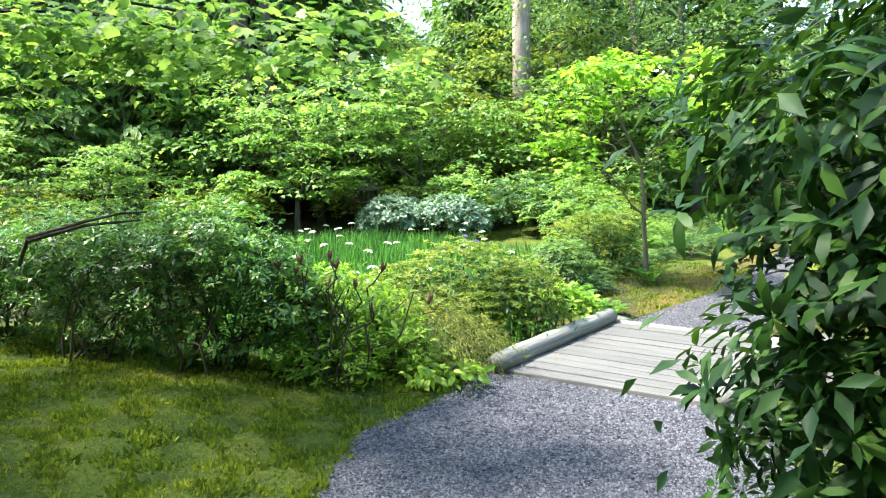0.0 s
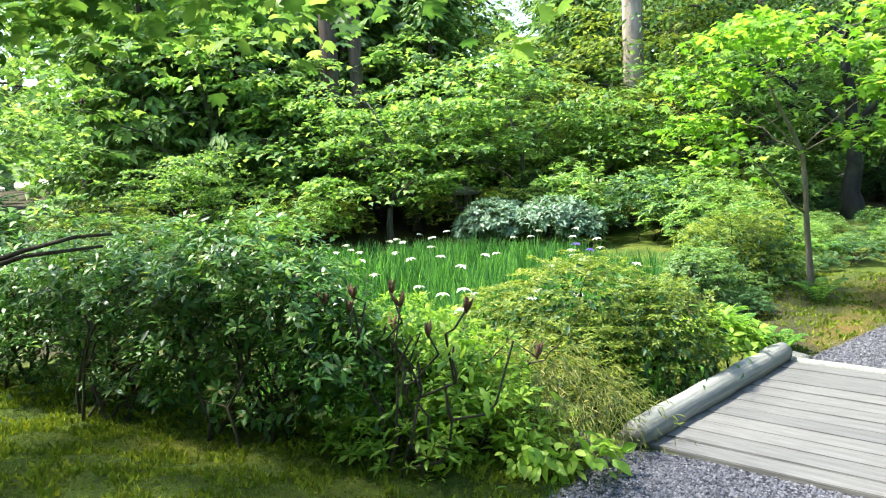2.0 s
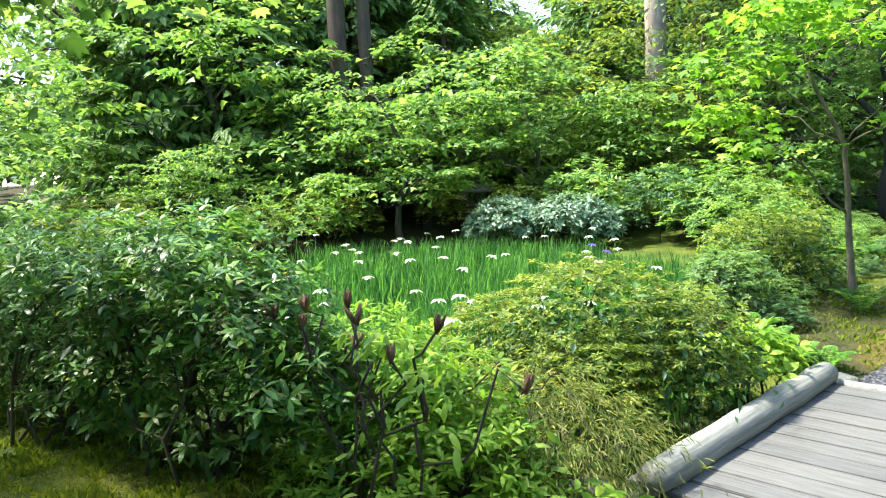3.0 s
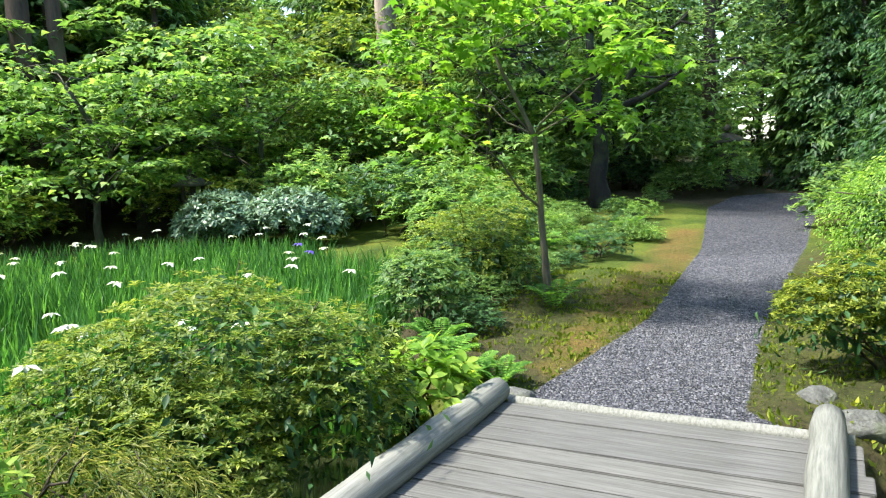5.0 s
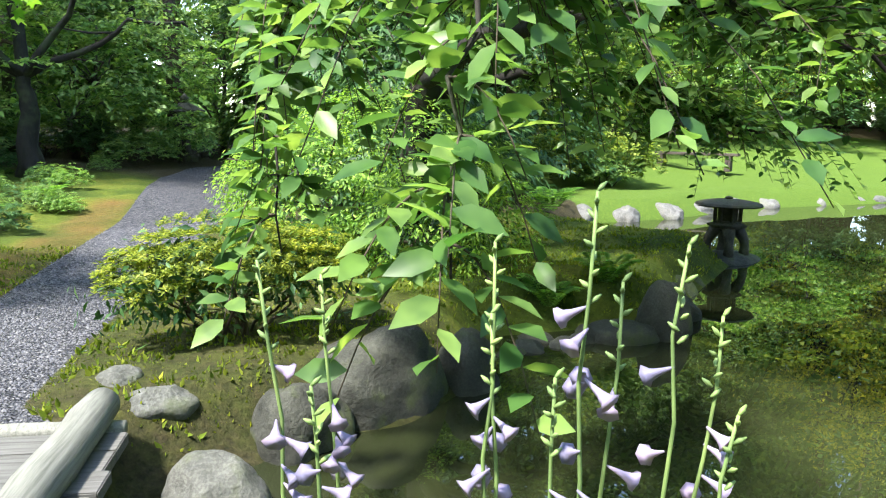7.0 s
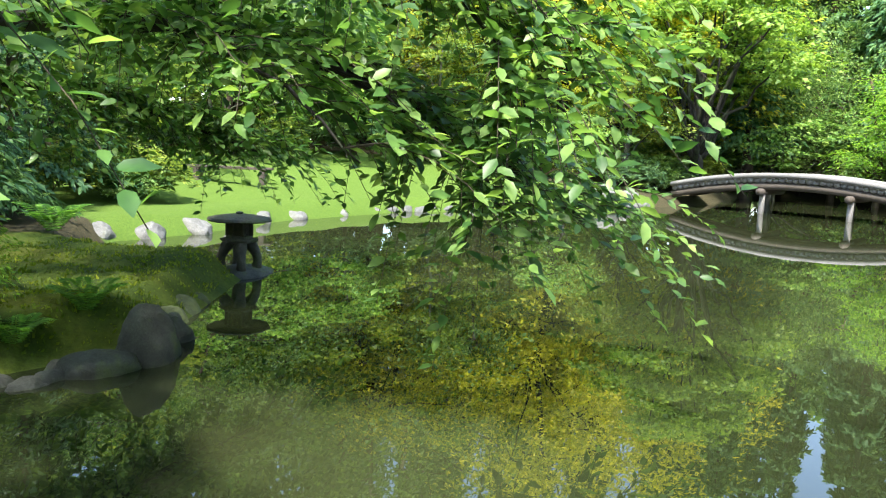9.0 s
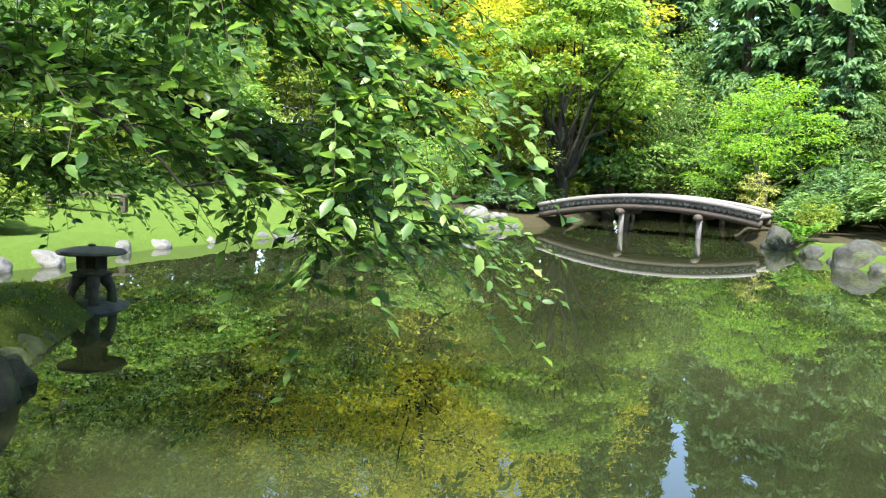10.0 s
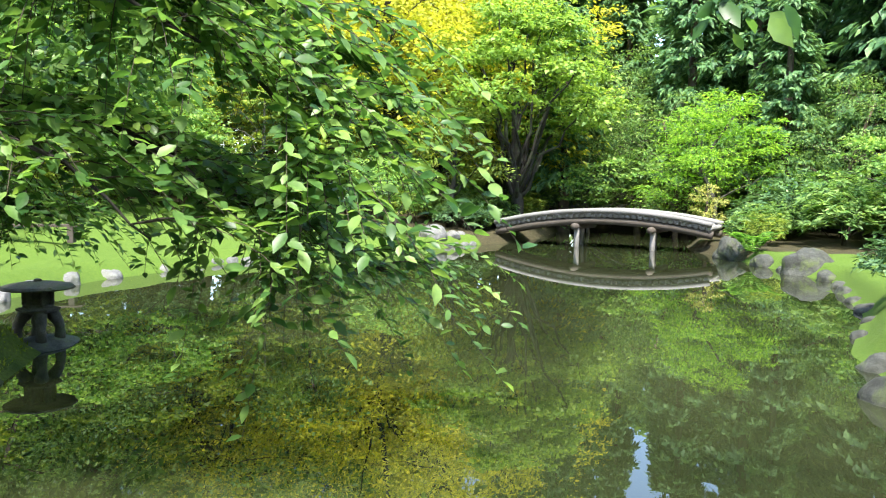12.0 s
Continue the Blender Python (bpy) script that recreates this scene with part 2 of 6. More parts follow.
def ground_mat():
    """Moss, gravel, lawn and leaf soil by the ground's own cover weights, with ragged edges."""
    m, n, l, p = nodes_of("garden_ground")

    def weight(name, lo, hi, wob):
        a = n.new("ShaderNodeAttribute")
        a.attribute_name = name
        t = noise_tex(n, l, 7.0, 5, 0.7)
        s = n.new("ShaderNodeMath")
        s.operation = "MULTIPLY_ADD"
        l.new(t.outputs["Fac"], s.inputs[0])
        s.inputs[1].default_value = wob
        l.new(a.outputs["Fac"], s.inputs[2])
        mr = n.new("ShaderNodeMapRange")
        mr.inputs[1].default_value, mr.inputs[2].default_value = lo + wob / 2, hi + wob / 2
        l.new(s.outputs[0], mr.inputs[0])
        return mr.outputs[0]

    big, fine = noise_tex(n, l, 0.9, 4), noise_tex(n, l, 22, 6, 0.75)
    moss = ramp(n, [(0.32, (0.025, 0.05, 0.006)), (0.5, (0.065, 0.095, 0.01)), (0.7, (0.13, 0.14, 0.018))])
    l.new(big.outputs["Fac"], moss.inputs[0])
    grain = ramp(n, [(0.3, (0.5, 0.5, 0.5)), (0.65, (1.25, 1.25, 1.25))])
    l.new(fine.outputs["Fac"], grain.inputs[0])
    mossc = mix_col(n, l, 1.0, moss.outputs[0], grain.outputs[0], "MULTIPLY")
    dry = ramp(n, [(0.35, (0.06, 0.075, 0.012)), (0.65, (0.14, 0.09, 0.025))])
    l.new(big.outputs["Fac"], dry.inputs[0])
    dryc = mix_col(n, l, 1.0, dry.outputs[0], grain.outputs[0], "MULTIPLY")
    soil = ramp(n, [(0.35, (0.018, 0.02, 0.009)), (0.7, (0.075, 0.06, 0.028))])
    l.new(fine.outputs["Fac"], soil.inputs[0])
    vor = n.new("ShaderNodeTexVoronoi")
    vor.inputs["Scale"].default_value = 55
    tc = n.new("ShaderNodeTexCoord")
    l.new(tc.outputs["Object"], vor.inputs["Vector"])
    sep = n.new("ShaderNodeSeparateColor")
    l.new(vor.outputs["Color"], sep.inputs[0])
    grav = ramp(n, [(0.0, (0.024, 0.026, 0.032)), (0.55, (0.07, 0.073, 0.084)), (1.0, (0.18, 0.178, 0.185))])
    l.new(sep.outputs[0], grav.inputs[0])
    lawn = ramp(n, [(0.3, (0.045, 0.095, 0.012)), (0.7, (0.1, 0.155, 0.021))])
    l.new(fine.outputs["Fac"], lawn.inputs[0])
    c = mix_col(n, l, weight("mossy", 0.3, 0.7, 0.5), soil.outputs[0], mossc)
    c = mix_col(n, l, weight("dry", 0.35, 0.95, 0.9), c, dryc)
    c = mix_col(n, l, weight("lawn", 0.4, 0.6, 0.2), c, lawn.outputs[0])
    gw = weight("gravel", 0.46, 0.54, 0.25)
    c = mix_col(n, l, gw, c, grav.outputs[0])
    l.new(c, p.inputs["Base Color"])
    p.inputs["Roughness"].default_value = 0.95
    p.inputs["Specular IOR Level"].default_value = 0.2
    hsum = mix_col(n, l, gw, fine.outputs["Fac"], vor.outputs["Distance"])
    bump_to(n, l, p, hsum, 1.0, 0.035)
    return m


M["gravel"], M["water"], M["ground"] = gravel_mat(), water_mat(), ground_mat()

# ---- building helpers ----


def link_mesh(name, me, material, parent=None, label=""):
    ob = new(name, me)
    me.materials.append(material)
    if parent:
        ob.parent = parent
    if label:
        ob["label"] = label
    return ob


def part(name, bm, material, parent=None, label="", smooth=True):
    me = bpy.data.meshes.new(name)
    bm.to_mesh(me)
    bm.free()
    if smooth:
        me.polygons.foreach_set("use_smooth", [True] * len(me.polygons))
    return link_mesh(name, me, material, parent, label)


def thing(name, at=(0, 0, 0), label="", category="", group="", kind="", turn=0):
    ob = new(name)
    ob.empty_display_size = 0.1
    ob.matrix_basis = pose(*at, 0, 0, turn)
    return tagged(ob, label, category, group, kind)


def tube(bm, pts, radii, seg=7, wob=0.0, seed=0):
    """A tapered round limb along points; closed at both ends."""
    rng = random.Random(seed)
    pts = [Vector(q) for q in pts]
    rings = []
    side = None
    for i, q in enumerate(pts):
        d = (pts[min(i + 1, len(pts) - 1)] - pts[max(i - 1, 0)]).normalized()
        if side is None:
            side = d.orthogonal().normalized()
        side = (side - d * side.dot(d)).normalized()
        up = d.cross(side)
        ring = []
        for k in range(seg):
            a = 2 * math.pi * k / seg
            r = radii[i] * (1 + wob * rng.uniform(-1, 1))
            ring.append(bm.verts.new(q + (side * math.cos(a) + up * math.sin(a)) * r))
        rings.append(ring)
    for a, b in zip(rings, rings[1:]):
        for k in range(seg):
            bm.faces.new((a[k], a[(k + 1) % seg], b[(k + 1) % seg], b[k]))
    bm.faces.new(rings[0][::-1])
    bm.faces.new(rings[-1])


def bend(a, b, rng, n=6, wander=0.06, arch=0.0):
    """Points of a crooked limb from a to b."""
    a, b = Vector(a), Vector(b)
    ln = (b - a).length
    out = []
    for i in range(n + 1):
        f = i / n
        q = a.lerp(b, f) + Vector((0, 0, arch * ln * math.sin(math.pi * f)))
        if 0 < i < n:
            q += Vector([rng.gauss(0, wander * ln / 2) for _ in range(3)])
        out.append(q)
    return out


def taper(r0, r1, n):
    return [r0 + (r1 - r0) * (i / n) ** 0.8 for i in range(n + 1)]


def box(bm, size, at=(0, 0, 0), rot=(0, 0, 0), bevel=0.0):
    got = bmesh.ops.create_cube(bm, size=1.0)["verts"]
    bmesh.ops.scale(bm, vec=size, verts=got)
    if bevel:
        es = list({e for v in got for e in v.link_edges})
        got = list({v for f in bmesh.ops.bevel(bm, geom=es, offset=bevel, segments=2, affect="EDGES")["faces"] for v in f.verts} | {v for v in got if v.is_valid})
    bmesh.ops.transform(bm, matrix=pose(*at, *rot), verts=got)


def lathe(bm, prof, seg=16, at=(0, 0, 0), wob=0.0, seed=1):
    rng = random.Random(seed)
    rings = []
    for r, z in prof:
        rings.append([bm.verts.new((at[0] + r * (1 + rng.uniform(-wob, wob)) * math.cos(2 * math.pi * k / seg), at[1] + r * (1 + rng.uniform(-wob, wob)) * math.sin(2 * math.pi * k / seg), at[2] + z)) for k in range(seg)])
    for a, b in zip(rings, rings[1:]):
        for k in range(seg):
            bm.faces.new((a[k], a[(k + 1) % seg], b[(k + 1) % seg], b[k]))
    bm.faces.new(rings[0][::-1])
    bm.faces.new(rings[-1])


def unit(v):
    return v / np.maximum(np.linalg.norm(v, axis=-1, keepdims=True), 1e-9)


def star(lobes, depth):
    """A palmate maple leaf: pointed lobes round the stalk, tips drooping."""
    v, tips = [(0, 0, 0)], lobes
    for i in range(tips):
        a = radians(-118 + 236 * i / (tips - 1))
        ln = 0.55 + 0.45 * math.cos(a / 1.6)
        v.append((0.25 + ln * math.cos(a) * 0.75, ln * math.sin(a) * 0.75, -0.12 * ln))
        if i < tips - 1:
            b = a + radians(118 / (tips - 1))
            v.append((0.25 + depth * math.cos(b), depth * math.sin(b), 0.0))
    k = len(v)
    return v, [(0, i, i + 1) for i in range(1, k - 1)]


SHAPES = {
    "leaf": ([(0, 0, 0), (0.45, -0.2, 0.05), (1, 0, -0.1), (0.45, 0.2, 0.05)], [(0, 1, 2), (0, 2, 3)]),
    "broad": ([(0, 0, 0), (0.45, -0.3, 0.05), (1, 0, -0.1), (0.45, 0.3, 0.05)], [(0, 1, 2), (0, 2, 3)]),
    "narrow": ([(0, 0, 0), (0.5, -0.07, 0.02), (1, 0, -0.15), (0.5, 0.07, 0.02)], [(0, 1, 2), (0, 2, 3)]),
    "oval": ([(0, 0, 0), (0.25, -0.2, 0.05), (0.6, -0.23, 0.03), (1, 0, -0.12), (0.6, 0.23, 0.03), (0.25, 0.2, 0.05), (0.55, 0, -0.02)], [(0, 1, 6), (1, 2, 6), (2, 3, 6), (3, 4, 6), (4, 5, 6), (5, 0, 6)]),
    "lance": ([(0, 0, 0), (0.3, -0.13, 0.04), (0.68, -0.14, 0.02), (1, 0, -0.14), (0.68, 0.14, 0.02), (0.3, 0.13, 0.04)], [(0, 1, 5), (1, 4, 5), (1, 2, 4), (2, 3, 4)]),
    "star3": star(3, 0.3),
    "star": star(5, 0.34),
    "star7": star(7, 0.46),
    "blade": ([(0, -0.012, 0), (0, 0.012, 0), (0.5, -0.014, 0.0), (0.5, 0.014, 0.0), (0.82, -0.009, -0.05), (0.82, 0.009, -0.05), (1, 0, -0.13)], [(0, 2, 3), (0, 3, 1), (2, 4, 5), (2, 5, 3), (4, 6, 5)]),
}


def leaf_mesh(name, P, N, D, S, shape):
    """Many leaves in one mesh: places, normals, directions, lengths."""
    V, F = np.array(SHAPES[shape][0], float), np.array(SHAPES[shape][1], np.int32)
    N = unit(N)
    D = unit(D - (D * N).sum(-1, keepdims=True) * N)
    B = np.cross(N, D)
    co = P[:, None] + S[:, None, None] * (V[None, :, :1] * D[:, None] + V[None, :, 1:2] * B[:, None] + V[None, :, 2:] * N[:, None])
    n, k = len(P), len(V)
    idx = (F[None] + (np.arange(n) * k)[:, None, None]).reshape(-1).astype(np.int32)
    nf = n * len(F)
    me = bpy.data.meshes.new(name)
    me.vertices.add(n * k)
    me.vertices.foreach_set("co", co.reshape(-1).astype(np.float32))
    me.loops.add(nf * 3)
    me.loops.foreach_set("vertex_index", idx)
    me.polygons.add(nf)
    me.polygons.foreach_set("loop_start", np.arange(0, nf * 3, 3, dtype=np.int32))
    me.polygons.foreach_set("use_smooth", np.ones(nf, bool))
    me.update(calc_edges=True)
    return me


def cloud(seed, blobs, n, clump=0.2, per=25, flat=0.4, fill=0.6, up=0.6, droop=0.3, floor=None):
    """Leaf places in uneven clumps over lobes (x, y, z, rx, ry, rz)."""
    g = np.random.default_rng(seed)
    b = np.array(blobs, float)
    w = (b[:, 3] * b[:, 4] + b[:, 3] * b[:, 5] + b[:, 4] * b[:, 5])
    m = max(4, n // per)
    which = g.choice(len(b), m, p=w / w.sum())
    d = unit(g.normal(size=(m, 3)))
    r = fill + (1.06 - fill) * np.sqrt(g.random(m))
    C = b[which, :3] + d * r[:, None] * b[which, 3:]
    ci = g.integers(0, m, n)
    cs = clump * g.uniform(0.5, 1.4, m)
    off = np.clip(g.normal(size=(n, 3)), -1.9, 1.9) * cs[ci][:, None] * np.array([1, 1, flat])
    rad = np.hypot(off[:, 0], off[:, 1])
    off[:, 2] -= droop * rad * rad / np.maximum(clump, 1e-6) * 0.5
    P = C[ci] + off
    out = unit((P - b[which[ci], :3]) / b[which[ci], 3:])
    N = unit(np.array([0, 0, 1.0]) * up + out * (1 - up) + g.normal(size=(n, 3)) * 0.33)
    D = unit(out * [1, 1, 0.4] + unit(off) * 0.8 + g.normal(size=(n, 3)) * 0.5 - np.array([0, 0, droop]))
    if floor is not None:
        P[:, 2] = np.maximum(P[:, 2], floor + g.random(n) * 0.05)
    return P, N, D, g, C


def foliage(name, parent, material, seed, blobs, n, size, shape="leaf", label="", **kw):
    P, N, D, g, C = cloud(seed, blobs, n, **kw)
    S = size * g.uniform(0.6, 1.25, n)
    return link_mesh(name, leaf_mesh(name, P, N, D, S, shape), material, parent, label)


def rosettes(name, parent, material, seed, blobs, tips, per, size, shape="lance", low=-0.25, fill=0.8, up=0.55, tier=0.0, open_=0.55, label=""):
    """Shoot tips over a plant's lobes, each ending in a whorl of leaves; tier > 0 sets them in flat layers."""
    g = np.random.default_rng(seed)
    b = np.array(blobs, float)
    w = b[:, 3] * b[:, 4] + b[:, 3] * b[:, 5] + b[:, 4] * b[:, 5]
    which = g.choice(len(b), tips * 3, p=w / w.sum())
    d = unit(g.normal(size=(tips * 3, 3)))
    keep = np.flatnonzero(d[:, 2] > low)[:tips]
    which, d = which[keep], d[keep]
    m = len(keep)
    r = fill + (1.05 - fill) * g.random(m) ** 0.6
    C = b[which, :3] + d * r[:, None] * b[which, 3:]
    if tier:
        wave = 0.5 * tier * (np.sin(C[:, 0] * 5.1 + seed) + np.sin(C[:, 1] * 4.3 + C[:, 0] * 2.0))
        C[:, 2] = np.round((C[:, 2] + wave) / tier) * tier - wave + g.normal(size=m) * tier * 0.16
    A = unit(np.array([0, 0, 1.0]) * up + unit(d / b[which, 3:]) * (1 - up) + g.normal(size=(m, 3)) * 0.18)
    U = unit(np.cross(A, g.normal(size=(m, 3))))
    W = np.cross(A, U)
    ci = np.repeat(np.arange(m), per)
    j = np.tile(np.arange(per), m)
    an = j * 2.4 + g.uniform(-0.35, 0.35, m * per)
    R = U[ci] * np.cos(an)[:, None] + W[ci] * np.sin(an)[:, None]
    t = open_ * (0.1 + 1.1 * j / per) + g.normal(size=m * per) * 0.2
    D = R * np.cos(t)[:, None] + A[ci] * np.sin(t)[:, None]
    N = A[ci] * np.cos(t)[:, None] - R * np.sin(t)[:, None]
    S = size * g.uniform(0.7, 1.2, m)[ci] * (1.1 - 0.5 * j / per) * g.uniform(0.85, 1.15, m * per)
    P = C[ci] + R * size * 0.06 + A[ci] * (size * 0.25 * j / per)[:, None]
    return link_mesh(name, leaf_mesh(name, P, N, D, S, shape), material, parent, label)

# ---- plan ----
WATER_Z = -0.35
POND = [(2.0, -0.1), (2.5, 0.25), (3.0, 0.5), (3.4, 0.6), (3.75, 0.95), (4.4, 2.2), (5.3, 2.3), (6.0, 2.2), (6.6, 2.9), (7.5, 3.8), (8.3, 4.6), (8.6, 5.4),
        (7.6, 6.2), (7.4, 7.5), (8.4, 8.7), (10, 9.0), (13, 10.4), (17.2, 11.1), (21, 10.4), (24.1, 9.7), (27.5, 9.8), (29.5, 9.3), (32, 9.2), (35, 10), (44, 12), (44, 3),
        (37, 3.1), (33.5, 3.1), (31.0, 2.4), (29.6, 1.4), (27, -0.3), (24.5, -1.8), (23.2, -2.7), (20, -3.2), (17.8, -3.6), (14, -3.6), (11.4, -4.4), (9, -7), (5.7, -7), (5.3, -4.5), (4.8, -3.2),
        (4.2, -2.3), (3.3, -1.8), (2.0, -1.55)]
MARSH = [(2.1, -1.55), (2.1, -0.55), (-0.2, -0.5), (-1.2, 0.6), (-2.0, 3), (-2.8, 5.0), (-4.2, 5.9), (-7, 6.4), (-9, 5.2), (-10.5, 2.5), (-9.5, -0.8), (-7, -2), (-4.2, -2.5), (-2.2, -2.4), (-1.0, -2.0), (-0.5, -1.6)]
NEAR_PATH = [(-0.4, -2.2), (-0.38, -3.2), (-0.5, -3.85), (-0.15, -4.7), (0.35, -6), (0.9, -8), (1.2, -14), (4.4, -14), (3.9, -8), (3.2, -6.2), (2.5, -4.8), (2.1, -3.4), (1.8, -2.2)]
FAR_PATH = [(0.02, -0.1), (0.12, 0.4), (0.6, 2.64), (0.84, 7.2), (0.8, 10), (0.7, 13.4), (1.2, 15.5), (3.5, 17.5), (9, 18.5), (9, 16.8), (4.4, 15.6), (2.9, 13.2), (2.5, 10), (2.21, 7.2), (1.55, 2.7), (1.4, 0.3), (1.7, -0.1)]
DRY = [(-0.1, 0.9), (-0.1, 2.5), (0.05, 4.5), (0.1, 7.5), (0.3, 9), (0.9, 9), (0.9, 7), (0.7, 2.6), (0.25, 0.5)]
LAWN = [(8.2, 8.4), (13, 9.9), (17.2, 10.6), (21, 9.9), (24.1, 9.2), (28.5, 9.5), (29, 12), (30, 20), (22, 23), (13, 22), (8, 16)]
LAWN_R = [(27.5, 0.4), (23, -2.2), (17.8, -3.1), (12, -3.6), (13, -8), (22, -8), (28, -3)]


def inside_dist(poly, X, Y):
    """Signed distance to a closed outline: positive inside."""
    q = np.array(poly, float)
    best = np.full(X.shape, 1e9)
    ins = np.zeros(X.shape, bool)
    for (ax, ay), (bx, by) in zip(q, np.roll(q, -1, 0)):
        dx, dy = bx - ax, by - ay
        t = np.clip(((X - ax) * dx + (Y - ay) * dy) / (dx * dx + dy * dy), 0, 1)
        best = np.minimum(best, np.hypot(X - ax - t * dx, Y - ay - t * dy))
        cross = (ay > Y) != (by > Y)
        with np.errstate(divide="ignore", invalid="ignore"):
            ins ^= cross & (X < (bx - ax) * (Y - ay) / (by - ay if by != ay else 1e-9) + ax)
    return np.where(ins, best, -best)


def smooth01(x):
    x = np.clip(x, 0, 1)
    return x * x * (3 - 2 * x)


def ground_z(X, Y):
    X, Y = np.asarray(X, float), np.asarray(Y, float)
    w = np.maximum(inside_dist(POND, X, Y), inside_dist(MARSH, X, Y))
    land = 0.025 * np.clip(Y - 4, 0, 30) * smooth01((6 - X) / 8) + 0.05 * np.clip(-X - 10, 0, 30)
    land = land + 0.10 * np.clip(Y - 12, 0, 14) * smooth01((X - 8) / 6) + 0.03 * (np.sin(X * 1.3 + Y * 0.7) + np.sin(X * 0.5 - Y * 1.1)) * smooth01(-w / 2)
    land = land + 0.06 * np.clip(-Y - 3.2, 0, 6) * smooth01((X - 13) / 4)
    land = land + 0.12 * smooth01((-1.1 - X) / 1.2) * smooth01((-3.4 - Y) / 1.2)
    land = land + 0.035 * np.sin(X * 4.1 + 1.3 * np.sin(Y * 2.3)) * np.sin(Y * 3.7 + np.sin(X * 2.9)) * smooth01((-w - 0.3) / 0.5) * smooth01(-np.maximum(inside_dist(NEAR_PATH, X, Y), inside_dist(FAR_PATH, X, Y)) / 0.3)
    shore = smooth01(-w / 0.45)
    return WATER_Z + 0.03 + (land - WATER_Z - 0.03) * shore - 0.5 * smooth01(w / 0.6) - 0.03 * (w > 0)


def gz(x, y):
    return float(ground_z([x], [y])[0])


def axis(parts_, far):
    out = [np.arange(a, b, s) for a, b, s in parts_]
    out = np.concatenate(out)
    grow_lo, grow_hi, s = [out[0]], [out[-1]], 1.0
    while grow_hi[-1] < far:
        grow_hi.append(grow_hi[-1] + s)
        grow_lo.append(grow_lo[-1] - s)
        s *= 1.35
    return np.concatenate([grow_lo[:0:-1], out, grow_hi[1:]])


def build_ground():
    xs = axis([(-14, -5, 0.3), (-5, 9, 0.1), (9, 36, 0.3)], 900)
    ys = axis([(-9, 6, 0.1), (6, 24, 0.3)], 900)
    X, Y = np.meshgrid(xs, ys)
    Z = ground_z(X, Y)
    grav = np.maximum(inside_dist(NEAR_PATH, X, Y), inside_dist(FAR_PATH, X, Y))
    Z = Z + 0.012 * smooth01(-grav / 0.15) * (Z > -0.2)
    nx, ny = len(xs), len(ys)
    i = (np.arange(ny - 1)[:, None] * nx + np.arange(nx - 1)[None]).reshape(-1)
    quads = np.stack([i, i + 1, i + 1 + nx, i + nx], 1)
    me = bpy.data.meshes.new("ground")
    me.from_pydata(np.stack([X, Y, Z], -1).reshape(-1, 3).tolist(), [], quads.tolist())
    me.polygons.foreach_set("use_smooth", [True] * len(me.polygons))
    # second term thins moss to darker soil, standing in for the bank's shade
    moss = np.maximum.reduce([smooth01((6.5 - np.hypot(X + 1, Y + 5)) / 2), 0.45 * smooth01((5 - np.hypot(X - 2, Y - 3)) / 3), smooth01((4.5 - np.hypot(X - 6.5, Y - 4)) / 2), smooth01((7 - np.hypot(X + 2, Y - 9)) / 4)])
    for nm, v in (("gravel", smooth01(0.5 + grav / 0.3)), ("lawn", smooth01(0.5 + np.maximum(inside_dist(LAWN, X, Y), inside_dist(LAWN_R, X, Y)) / 0.6)), ("mossy", moss),
                  ("dry", smooth01(0.5 + inside_dist(DRY, X, Y) / 0.6))):
        at = me.attributes.new(nm, "FLOAT", "POINT")
        at.data.foreach_set("value", v.reshape(-1).astype(np.float32))
    return tagged(link_mesh("ground", me, M["ground"]), "mossy garden ground with grey gravel paths and bright lawn", "ground", kind="structure")


build_ground()


def build_water():
    me = bpy.data.meshes.new("water")
    me.from_pydata([(-14, -8, WATER_Z), (48, -8, WATER_Z), (48, 16, WATER_Z), (-14, 16, WATER_Z)], [], [(0, 1, 2, 3)])
    return tagged(link_mesh("water", me, M["water"]), "still murky green pond water reflecting the trees", "pond", kind="structure")


build_water()

# ---- plank bridge over the inlet ----


